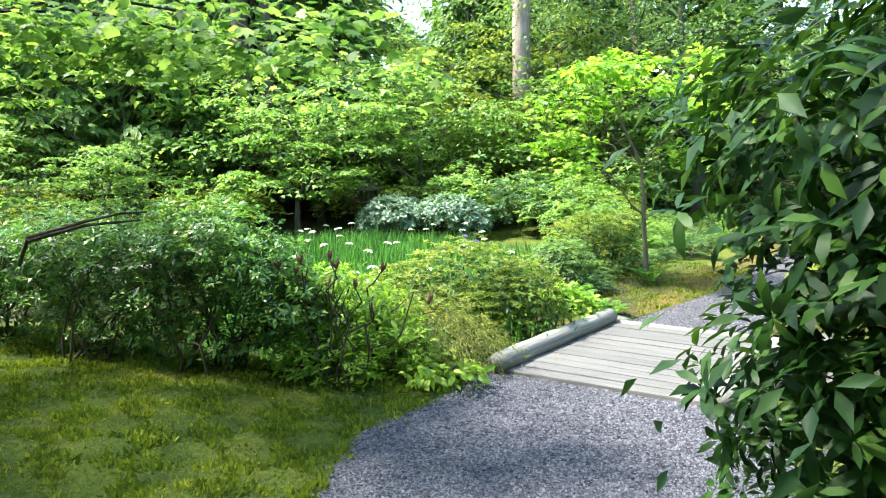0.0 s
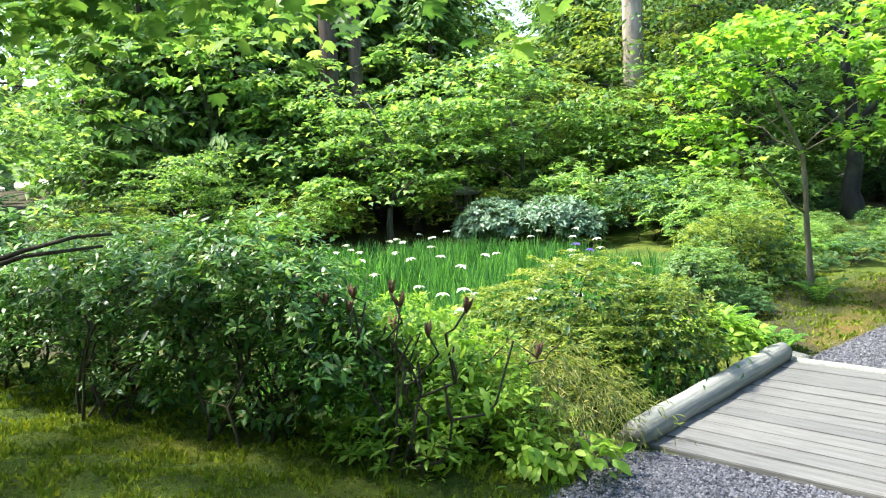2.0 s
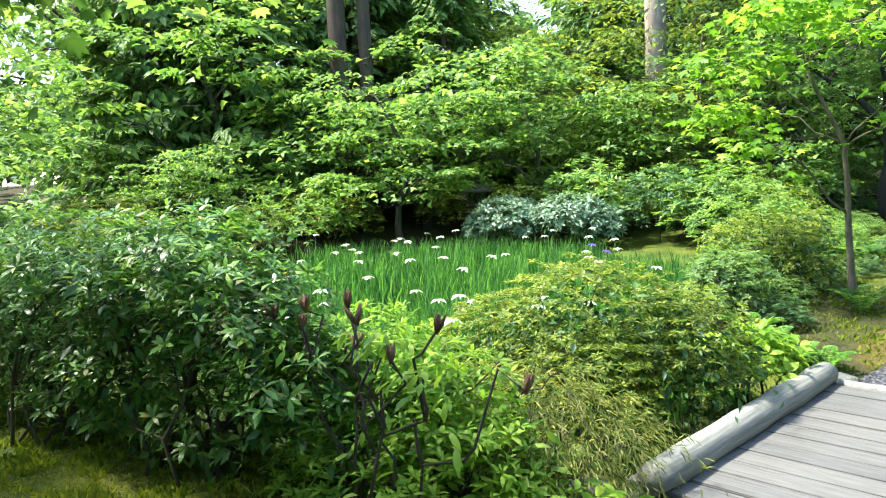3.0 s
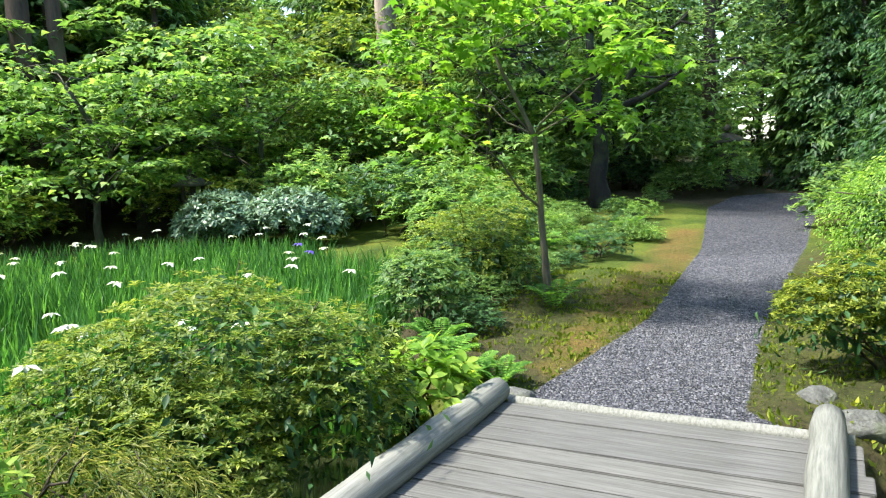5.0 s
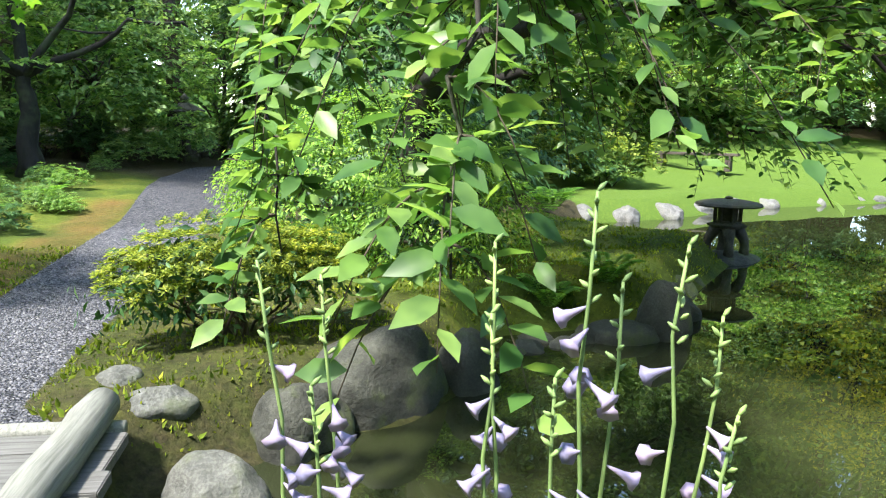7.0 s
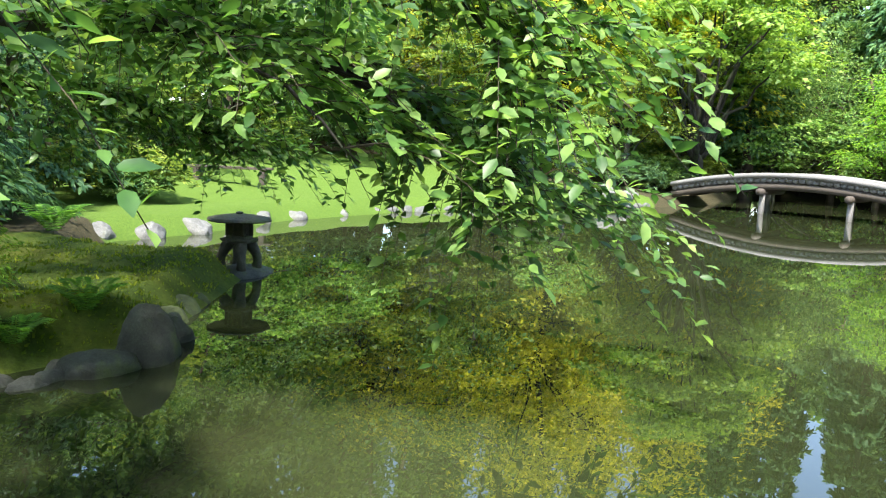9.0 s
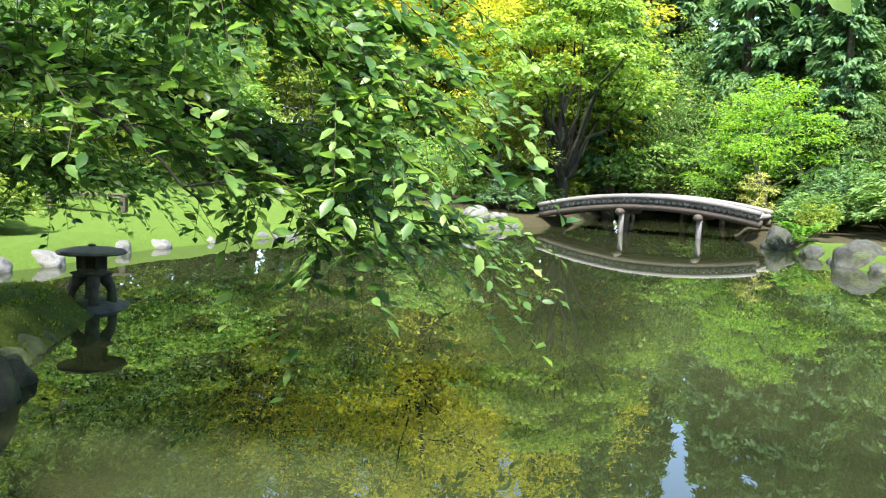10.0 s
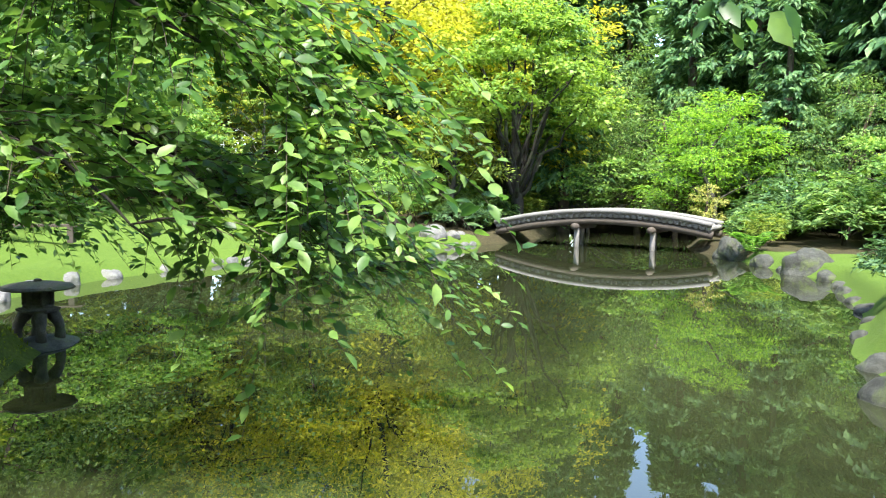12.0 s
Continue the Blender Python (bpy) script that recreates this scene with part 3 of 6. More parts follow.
def build_plank_bridge():
    r = thing("plank_bridge", (0.72, -1.14, 0), "low weathered grey plank bridge with round log kerbs", "bridge", turn=-6.0)
    rng = random.Random(4)
    n, w = 12, 0.19
    y = -1.13
    for i in range(n):
        bm = bmesh.new()
        ww = w * rng.uniform(0.92, 1.06)
        box(bm, (2.2 + rng.uniform(-0.03, 0.03), ww - rng.choice((0.003, 0.005, 0.008, 0.014)), 0.055), bevel=0.005)
        ob = part("plank", bm, M["plank"], r, smooth=False)
        ob.matrix_basis = pose(0.02 + rng.uniform(-0.01, 0.01), y + ww / 2, 0.002 + rng.uniform(-0.004, 0.004), 0, rng.uniform(-0.2, 0.2), rng.uniform(-0.25, 0.25))
        y += ww
    for sx, end in ((-0.88, 1.17), (0.95, 1.31)):
        bm = bmesh.new()
        tube(bm, [(0.004 * math.sin(k * 2.1), -1.2 + (1.2 + end) * k / 12, 0.004 * math.cos(k * 1.7)) for k in range(13)], [0.075] + [0.087 + 0.004 * math.sin(k * 1.9) for k in range(11)] + [0.077], 18, 0.015, 3)
        ob = part("log_kerb", bm, M["log"], r, "round weathered grey log")
        ob.matrix_basis = pose(sx, 0.0, 0.088)
    bm = bmesh.new()
    tube(bm, [(-1.05 + 2.1 * k / 10, 0, 0.003 * math.sin(k)) for k in range(11)], [0.045] * 11, 10, 0.03, 5)
    ob = part("end_beam", bm, M["log"], r)
    ob.matrix_basis = pose(0.02, 1.2, 0.002)
    for sx in (-0.75, 0.0, 0.78):
        bm = bmesh.new()
        tube(bm, [(0, -1.25 + 2.5 * k / 6, 0) for k in range(7)], [0.11] * 7, 10, 0.03, 7)
        ob = part("beam", bm, M["beam"], r, "dark supporting log")
        ob.matrix_basis = pose(sx, 0, -0.137)
    return r


build_plank_bridge()

# ---- stones ----


def boulder(label, at, size, mat, seed, turn=0, sink=0.3, rough=0.35, cat="boulder"):
    bm = bmesh.new()
    bmesh.ops.create_icosphere(bm, subdivisions=4, radius=1.0)
    o = Vector((seed * 7.3, seed * 3.1, seed * 1.7))
    rr = random.Random(seed * 13 + 5)
    cuts = [(Vector((rr.gauss(0, 1), rr.gauss(0, 1), rr.gauss(0.2, 0.8))).normalized(), rr.uniform(0.7, 0.92)) for _ in range(11 if rough > 0.3 else 4)]
    for v in bm.verts:
        d = v.co.normalized()
        for nn, lim in cuts:
            over = v.co.dot(nn) - lim
            if over > 0:
                v.co -= nn * over * 0.88
        base = v.co.length
        k = base * (1 + rough * 0.55 * noise.noise(d * 1.1 + o) + rough * 0.22 * noise.noise(d * 2.7 + o) + 0.035 * noise.noise(d * 6 + o) + 0.02 * noise.noise(d * 15 + o))
        v.co = d * k
        v.co = Vector((v.co.x * size[0], v.co.y * size[1], v.co.z * size[2]))
        lim = -sink * size[2]
        if v.co.z < lim:
            v.co.z = lim
    ob = part("boulder", bm, mat)
    ob.matrix_basis = pose(at[0], at[1], at[2] + sink * size[2] - 0.03, 0, 0, turn)
    return tagged(ob, label, cat)


boulder("large dark mossy boulder rising from the pond edge", (3.22, 0.86, -0.4), (0.53, 0.36, 0.47), M["stone_dark"], 1, 32)
boulder("dark boulder low at the water's edge", (2.72, 0.42, -0.4), (0.3, 0.26, 0.36), M["stone_dark"], 2, 40)
boulder("dark boulder half in the pond", (3.86, 1.2, -0.4), (0.3, 0.25, 0.36), M["stone_dark"], 3, 70)
boulder("smooth rounded grey boulder beside the plank bridge", (2.3, -0.22, -0.4), (0.26, 0.2, 0.27), M["stone"], 4, -30, rough=0.2)
boulder("mossy rounded stone at the path's edge", (2.0, 0.38, -0.1), (0.2, 0.15, 0.13), M["stone"], 5, 20, rough=0.25)
boulder("small pale stone at the path's edge", (1.78, 0.58, -0.02), (0.16, 0.12, 0.11), M["stone"], 6, 50, rough=0.25)
boulder("small flat stone beside the log kerb", (0.02, 0.22, 0.0), (0.16, 0.1, 0.08), M["stone"], 7, 10, rough=0.25)
boulder("small grey stone beside the log kerb", (-0.55, -2.35, -0.02), (0.16, 0.12, 0.1), M["stone"], 8, 10)
boulder("pale stone at the bridge's near corner", (2.05, -2.55, -0.02), (0.26, 0.16, 0.13), M["stone_pale"], 9, 10)
boulder("dark upright boulder on the mossy point", (5.85, 2.0, -0.4), (0.3, 0.24, 0.42), M["stone_dark"], 17, 30, rough=0.28)
boulder("low mossy boulder in the shallows", (5.4, 1.9, -0.4), (0.3, 0.22, 0.2), M["stone_dark"], 12, -20)
boulder("mossy stone below the upright boulder", (6.3, 2.5, -0.4), (0.26, 0.22, 0.26), M["stone_dark"], 13, 60)
for i in range(9):
    boulder("dark shoreline stone half sunk in moss", (4.05 + 0.28 * i * 0.6, 1.75 + 0.15 * math.sin(i * 2.0) + 0.04 * i, -0.42), (0.19, 0.14, 0.13), M["stone_dark"], 20 + i, 37 * i)["group"] = "shoreline stones"
for i, (x, y, s) in enumerate(((8.2, 8.9, 0.55), (9.2, 9.0, 0.5), (10.2, 9.3, 0.6), (11.2, 9.8, 0.45), (12.3, 10.3, 0.5), (13.5, 10.7, 0.5), (15.0, 11.0, 0.4), (16.3, 11.2, 0.35))):
    boulder("pale grey boulder along the lawn's shore", (x, y, -0.42), (s * 0.75, s * 0.55, s * 0.55), M["stone_pale"], 40 + i, 50 * i)["group"] = "lawn shore boulders"
for i in range(24):
    f = i / 23
    boulder("low grey edging stone of the lawn", (17 + 11 * f, 11.2 - 1.5 * f + 0.1 * math.sin(i * 3), -0.42), (0.3, 0.16, 0.2), M["stone"], 60 + i, 8)["group"] = "lawn edging stones"
boulder("big smooth pale boulder on the lawn's edge", (26.6, 10.5, -0.1), (0.75, 0.5, 0.45), M["stone_pale"], 90, 10, rough=0.15)
boulder("pale rounded boulder on the lawn's edge", (27.6, 10.3, -0.1), (0.35, 0.3, 0.25), M["stone_pale"], 91, 30, rough=0.15)
boulder("pale rounded boulder on the lawn's edge", (28.3, 10.4, -0.1), (0.28, 0.25, 0.22), M["stone_pale"], 92, 30, rough=0.15)
for i, (x, y, s) in enumerate(((28.6, 0.6, 1.0), (26.4, -0.7, 0.6), (25.3, -1.4, 0.3), (24.6, -2.0, 1.0), (23.4, -2.6, 0.45), (22.0, -2.9, 0.35), (20.8, -3.1, 0.35), (19.4, -3.35, 0.3), (18.2, -3.6, 0.35), (16.8, -3.7, 0.3), (15.4, -3.65, 0.3), (13.2, -3.9, 0.4), (11.6, -4.15, 0.55))):
    boulder("dark shoreline boulder edging the lawn", (x, y, -0.42), (s * 0.75, s * 0.55, s * 0.6), M["stone_dark"], 100 + i, 35 * i)["group"] = "far shore boulders"

for i, (x, y, a, b) in enumerate(((6.5, 3.05, 0.28, 0.2), (6.8, 3.4, 0.32, 0.22), (7.15, 3.8, 0.28, 0.18), (6.6, 3.6, 0.3, 0.2))):
    boulder("rounded moss-covered stone on the pond's edge", (x, y, -0.42), (a, a * 0.8, b), M["stone_moss"], 160 + i, 40 * i, rough=0.25)["group"] = "mossy shore stones"

# ---- stone lanterns ----


def snow_lantern(at, turn):
    r = thing("stone_lantern", at, "snow-viewing stone lantern with a wide mossy cap", "lantern", turn=turn)
    bm = bmesh.new()
    lathe(bm, [(0.06, 0.0), (0.41, 0.0), (0.43, 0.02), (0.4, 0.045), (0.25, 0.075), (0.12, 0.09), (0.03, 0.095)], 12, (0, 0, 0.63), 0.02)
    part("cap", bm, M["lantern"], r, smooth=False)
    bm = bmesh.new()
    lathe(bm, [(0.04, 0), (0.05, 0.015), (0.045, 0.03), (0.01, 0.04)], 10, (0, 0, 0.72))
    part("finial", bm, M["lantern"], r)
    for a in range(6):
        bm = bmesh.new()
        c, s = math.cos(radians(60 * a)), math.sin(radians(60 * a))
        box(bm, (0.05, 0.05, 0.2), (0.155 * c, 0.155 * s, 0.53), (0, 0, 60 * a), 0.006)
        part("pillar", bm, M["lantern"], r, smooth=False)
    bm = bmesh.new()
    lathe(bm, [(0.16, 0), (0.18, 0.01), (0.17, 0.04), (0.125, 0.045), (0.125, 0.21), (0.17, 0.215), (0.185, 0.235), (0.16, 0.24)], 6, (0, 0, 0.395))
    part("fire_box", bm, M["lantern"], r, smooth=False)
    bm = bmesh.new()
    lathe(bm, [(0.15, 0), (0.24, 0.03), (0.26, 0.06), (0.2, 0.075)], 6, (0, 0, 0.33), 0.02)
    part("platform", bm, M["lantern"], r, smooth=False)
    for a in range(4):
        bm = bmesh.new()
        an = radians(45 + 90 * a)
        pts = [(0.13 + 0.1 * f + 0.05 * math.sin(math.pi * f), 0, 0.34 - 0.34 * f) for f in (0, 0.2, 0.4, 0.6, 0.8, 1)]
        tube(bm, [(p[0] * math.cos(an), p[0] * math.sin(an), p[2]) for p in pts], [0.085, 0.075, 0.062, 0.056, 0.062, 0.07], 8, 0.03, a)
        part("leg", bm, M["lantern"], r)
    return r


LAN = (8.55, 5.05)
boulder("flat stone under the lantern at the waterline", (LAN[0], LAN[1], -0.42), (0.62, 0.42, 0.16), M["stone_dark"], 15, 20, rough=0.15, sink=0.3)
snow_lantern((LAN[0], LAN[1], -0.27), 20)


def post_lantern(at, scale, label):
    r = thing("stone_lantern", at, label, "lantern")
    z = 0
    for nm, prof, seg in (("base", [(0.26, 0), (0.27, 0.1), (0.2, 0.16)], 6), ("shaft", [(0.12, 0), (0.1, 0.3), (0.12, 0.6)], 12), ("platform", [(0.13, 0), (0.27, 0.08), (0.27, 0.14)], 6)):
        bm = bmesh.new()
        lathe(bm, [(a * scale, b * scale) for a, b in prof], seg, (0, 0, z))
        part(nm, bm, M["lantern"], r, smooth=False)
        z += prof[-1][1] * scale
    for a in range(4):
        bm = bmesh.new()
        box(bm, (0.07 * scale, 0.07 * scale, 0.26 * scale), (0.15 * scale * (1 if a % 2 else -1), 0.15 * scale * (1 if a > 1 else -1), z + 0.13 * scale), (0, 0, 0), 0.006)
        part("fire_box_post", bm, M["lantern"], r, smooth=False)
    z += 0.26 * scale
    bm = bmesh.new()
    lathe(bm, [(0.2 * scale, 0), (0.46 * scale, 0.02 * scale), (0.45 * scale, 0.06 * scale), (0.25 * scale, 0.16 * scale), (0.08 * scale, 0.24 * scale)], 6, (0, 0, z))
    part("roof", bm, M["lantern"], r, smooth=False)
    bm = bmesh.new()
    lathe(bm, [(0.05 * scale, 0), (0.09 * scale, 0.05 * scale), (0.1 * scale, 0.12 * scale), (0.05 * scale, 0.18 * scale), (0.01, 0.22 * scale)], 10, (0, 0, z + 0.23 * scale))
    part("finial", bm, M["lantern"], r)
    return r


post_lantern((-8.75, 8.0, gz(-8.75, 8.0)), 0.9, "grey stone lantern with a round finial among shrubs")
post_lantern((1.05, 16.6, gz(1.05, 16.6)), 1.05, "dark stone lantern with a broad roof in the shade")

# ---- arched bridge, far across the pond ----


def arched_bridge():
    r = thing("arched_bridge", (30.8, 5.2, 0), "arched grey timber footbridge on posts over the pond", "bridge")
    y0, y1, top = -3.75, 4.5, 0.98

    def zz(y):
        f = y / 4.5
        return top - 0.56 * f * f
    n = 38
    bm0 = bmesh.new()
    tube(bm0, [(-0.9 + 1.8 * k / 6, 0, 0) for k in range(7)], [0.1] * 7, 10, 0.03)
    first = part("deck_log", bm0, M["arch_wood"], r)
    for i in range(n):
        y = y0 + (y1 - y0) * (i + 0.5) / n
        ob = first if i == 0 else link_copy(first, r)
        ob.matrix_basis = pose(0, y, zz(y) - 0.1, 0, 0, 0)
    for sx in (-0.93, 0.93):
        bm = bmesh.new()
        ys_ = [y0 + (y1 - y0) * k / 24 for k in range(25)]
        tube(bm, [(sx, y, zz(y) + 0.05) for y in ys_], [0.09] * 25, 10, 0.03)
        part("kerb_log", bm, M["arch_wood"], r)
        bm = bmesh.new()
        tube(bm, [(sx * 0.8, y, zz(y) - 0.32) for y in ys_], [0.14] * 25, 10, 0.03)
        part("main_beam", bm, M["beam"], r)
    for y in (-1.7, 1.15):
        bm = bmesh.new()
        tube(bm, [(-1.1, y, zz(y) - 0.52), (1.1, y, zz(y) - 0.52)], [0.12, 0.12], 10)
        part("cross_beam", bm, M["beam"], r)
        for sx in (-0.75, 0.75):
            bm = bmesh.new()
            tube(bm, [(sx, y + 0.35 * (sx > 0), -0.95), (sx, y + 0.35 * (sx > 0), 0.0), (sx, y + 0.35 * (sx > 0), zz(y) - 0.45)], [0.1, 0.1, 0.095], 10)
            part("post", bm, M["arch_wood"], r)
    return r


def link_copy(ob, parent):
    o = ob.copy()
    scene.collection.objects.link(o)
    o.parent = parent
    return o


arched_bridge()

# ---- plants ----


def shrub(name, label, at, blobs, n, size, mat, seed, shape="leaf", stems=6, stem_mat="twig", cat="shrub", stem_r=0.014, turn=0, spread=0.12, group="", inner=0, whorl=None, **kw):
    """A shrub: stems from one foot up into a lobed crown of leaf clumps."""
    r = thing(name, (at[0], at[1], gz(*at[:2]) - 0.02 if len(at) < 3 else at[2]), label, cat, group, turn=turn)
    rng = random.Random(seed)
    for i in range(stems):
        b = blobs[i % len(blobs)]
        a = rng.uniform(0, 6.28)
        tip = (b[0] + b[3] * rng.uniform(-0.6, 0.6), b[1] + b[4] * rng.uniform(-0.6, 0.6), b[2] + b[5] * rng.uniform(-0.1, 0.5))
        bm = bmesh.new()
        foot = (spread * math.cos(a), spread * math.sin(a), -0.06)
        pts = bend(foot, tip, rng, 6, 0.07, 0.05)
        tube(bm, pts, taper(stem_r, stem_r * 0.3, 6), 6)
        for _ in range(3):
            k = rng.randint(2, 5)
            q = pts[k] + Vector((rng.gauss(0, b[3] * 0.4), rng.gauss(0, b[4] * 0.4), abs(rng.gauss(0, b[5] * 0.5))))
            tube(bm, bend(pts[k], q, rng, 4, 0.06), taper(stem_r * 0.5, stem_r * 0.2, 4), 5)
        part("stem", bm, M[stem_mat], r)
    if whorl:
        rosettes("foliage", r, M[mat], seed, blobs, n // whorl, whorl, size, shape, **kw)
    else:
        foliage("foliage", r, M[mat], seed, blobs, n, size, shape, **kw)
    # dark leaves inside the lobes put the crown's inner shade into colour
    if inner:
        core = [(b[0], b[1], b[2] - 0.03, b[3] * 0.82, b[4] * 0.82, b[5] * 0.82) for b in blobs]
        foliage("inner_foliage", r, M["dark"], seed + 500, core, inner, min(0.09, size * 1.8), "leaf", clump=0.12, per=12, flat=0.8, fill=0.4, up=0.4, label="inner leaves coloured dark for the crown's shade")
    return r


def tree(name, label, at, limbs, trunk, n, size, mat, seed, shape="leaf", bark="bark_dark", r0=0.1, cat="tree", group="", blob=(0.9, 0.9, 0.35), twigs=3, limb_r=0.45, base_z=None, **kw):
    """trunk: points from the foot up; limbs: (index on the trunk, tip, crown lobe scale)."""
    r = thing(name, (at[0], at[1], gz(*at[:2]) - 0.03 if base_z is None else base_z), label, cat, group)
    rng = random.Random(seed)
    pts = [Vector(q) for q in trunk]
    fine = []
    for a, b in zip(pts, pts[1:]):
        fine += [a.lerp(b, k / 4) + Vector((rng.gauss(0, r0 * 0.12), rng.gauss(0, r0 * 0.12), 0)) for k in range(4)]
    fine.append(pts[-1])
    m = len(fine) - 1
    rad = [r0 * (1.35 if i == 0 else 1.1 if i == 1 else 1) * (1 - 0.62 * i / m) for i in range(m + 1)]
    bm = bmesh.new()
    tube(bm, fine, rad, 12, 0.05, seed)
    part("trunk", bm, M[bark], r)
    blobs = []
    for idx, tip, sc in limbs:
        a = pts[idx]
        rr = r0 * (1 - 0.62 * idx / (len(pts) - 1)) * limb_r
        bm = bmesh.new()
        lp = bend(a, tip, rng, 7, 0.05, 0.08)
        tube(bm, lp, taper(rr, max(0.006, rr * 0.25), 7), 7, 0.04, seed)
        for _ in range(twigs):
            k = rng.randint(3, 7)
            q = lp[k] + Vector((rng.gauss(0, blob[0] * sc * 0.55), rng.gauss(0, blob[1] * sc * 0.55), rng.gauss(0.05, blob[2] * sc * 0.5)))
            tube(bm, bend(lp[k], q, rng, 4, 0.06), taper(rr * 0.35, 0.004, 4), 5)
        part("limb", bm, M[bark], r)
        blobs.append((tip[0], tip[1], tip[2], blob[0] * sc, blob[1] * sc, blob[2] * sc))
    foliage("crown", r, M[mat], seed, blobs, n, size, shape, **kw)
    return r


def auto_tree(name, label, at, h, spread, low, n, size, mat, seed, k=12, stems=1, lay=0.22, **kw):
    """A broad tree whose limbs fan out between the heights low and h."""
    rng = random.Random(seed)
    trunk = [(0, 0, 0), (rng.gauss(0, 0.03 * h), rng.gauss(0, 0.03 * h), h * 0.25), (rng.gauss(0, 0.05 * h), rng.gauss(0, 0.05 * h), h * 0.5), (rng.gauss(0, 0.06 * h), rng.gauss(0, 0.06 * h), h * 0.85)]
    limbs = []
    for i in range(k):
        f = (i + 0.5) / k
        z = low + (h - low) * f
        rad = spread * math.sqrt(max(0.05, 1 - (max(0.0, f - 0.25) / 0.8) ** 2)) * rng.uniform(0.45, 0.95)
        a = i * 2.4 + rng.uniform(-0.4, 0.4)
        limbs.append((1 if f < 0.35 else 2 if f < 0.75 else 3, (rad * math.cos(a), rad * math.sin(a), z), rng.uniform(0.8, 1.25)))
    kw.setdefault("blob", (spread * 0.42, spread * 0.42, spread * lay))
    return tree(name, label, at, limbs, trunk, n, size, mat, seed, **kw)


def conifer(name, label, at, h, r, bare, n, seed, bark="bark_brown", r0=0.3, group="", spray=1.0):
    """A tall straight conifer: tapered trunk, drooping boughs of needle sprays."""
    root = thing(name, (at[0], at[1], gz(*at[:2]) - 0.05), label, "conifer tree", group)
    bm = bmesh.new()
    tube(bm, [(0, 0, h * k / 14) for k in range(15)], [r0 * (1.25 if k == 0 else 1) * (1 - 0.92 * k / 14) for k in range(15)], 12, 0.05, seed)
    part("trunk", bm, M[bark], root)
    g = np.random.default_rng(seed)
    nb = n // 26
    z = bare + (h - bare) * g.random(nb) ** 1.15
    ln = r * (1 - (z - bare) / (h - bare) * 0.9) * g.uniform(0.6, 1.1, nb)
    a = g.random(nb) * 6.283
    bi = g.integers(0, nb, n)
    f = 0.2 + 0.8 * np.sqrt(g.random(n))
    rr = ln[bi] * f
    side = g.normal(size=n) * 0.16 * ln[bi] * (1.2 - f)
    P = np.stack([np.cos(a[bi]) * rr - np.sin(a[bi]) * side, np.sin(a[bi]) * rr + np.cos(a[bi]) * side, z[bi] + 0.12 * rr - 0.1 * rr * rr / np.maximum(ln[bi], 0.1) * 2.2 - np.abs(side) * 0.3 + g.normal(size=n) * 0.05], -1)
    out = np.stack([np.cos(a[bi]), np.sin(a[bi]), np.full(n, -0.45)], -1)
    N = unit(np.array([0, 0, 0.8]) + out * [0.6, 0.6, 0] + g.normal(size=(n, 3)) * 0.3)
    D = unit(out + g.normal(size=(n, 3)) * 0.45)
    S = g.uniform(0.3, 0.65, n) * (0.6 + 0.05 * h) * spray
    link_mesh("foliage", leaf_mesh("foliage", P, N, D, S, "narrow" if h < 6 else "leaf"), M["conifer"], root)
    return root

# ---- left bank: shrubs by the moss ----
RH = [(0, 0, 1.2, 0.6, 0.5, 0.28), (-0.45, 0.1, 1.0, 0.42, 0.45, 0.28), (0.45, 0.05, 0.95, 0.45, 0.45, 0.3), (0.8, 0.1, 0.65, 0.35, 0.4, 0.28), (0, 0.3, 0.75, 0.6, 0.35, 0.3), (0.1, 0.2, 0.35, 0.8, 0.4, 0.3)]
RW = dict(whorl=7, fill=0.45, up=0.72, low=-0.7, open_=0.5)
RK = dict(clump=0.11, per=17, flat=0.45, fill=0.5, up=0.65, droop=0.12)
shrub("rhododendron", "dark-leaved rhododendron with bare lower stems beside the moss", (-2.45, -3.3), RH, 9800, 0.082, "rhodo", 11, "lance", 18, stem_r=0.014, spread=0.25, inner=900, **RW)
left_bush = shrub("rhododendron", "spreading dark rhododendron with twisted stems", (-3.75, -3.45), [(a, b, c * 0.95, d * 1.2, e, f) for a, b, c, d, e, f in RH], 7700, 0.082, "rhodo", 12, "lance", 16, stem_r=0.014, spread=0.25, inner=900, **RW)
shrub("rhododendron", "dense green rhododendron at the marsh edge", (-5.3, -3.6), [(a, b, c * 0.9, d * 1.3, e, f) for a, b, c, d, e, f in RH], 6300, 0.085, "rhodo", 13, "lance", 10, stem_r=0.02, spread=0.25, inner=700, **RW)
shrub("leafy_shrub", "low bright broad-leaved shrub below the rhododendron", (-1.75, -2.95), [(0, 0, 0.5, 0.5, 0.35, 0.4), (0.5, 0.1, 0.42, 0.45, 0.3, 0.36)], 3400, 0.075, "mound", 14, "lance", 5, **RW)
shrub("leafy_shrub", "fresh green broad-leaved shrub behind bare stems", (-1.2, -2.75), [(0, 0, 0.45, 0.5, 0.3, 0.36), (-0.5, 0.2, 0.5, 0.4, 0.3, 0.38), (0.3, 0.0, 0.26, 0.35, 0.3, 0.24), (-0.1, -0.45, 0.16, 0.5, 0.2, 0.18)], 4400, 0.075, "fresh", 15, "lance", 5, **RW)


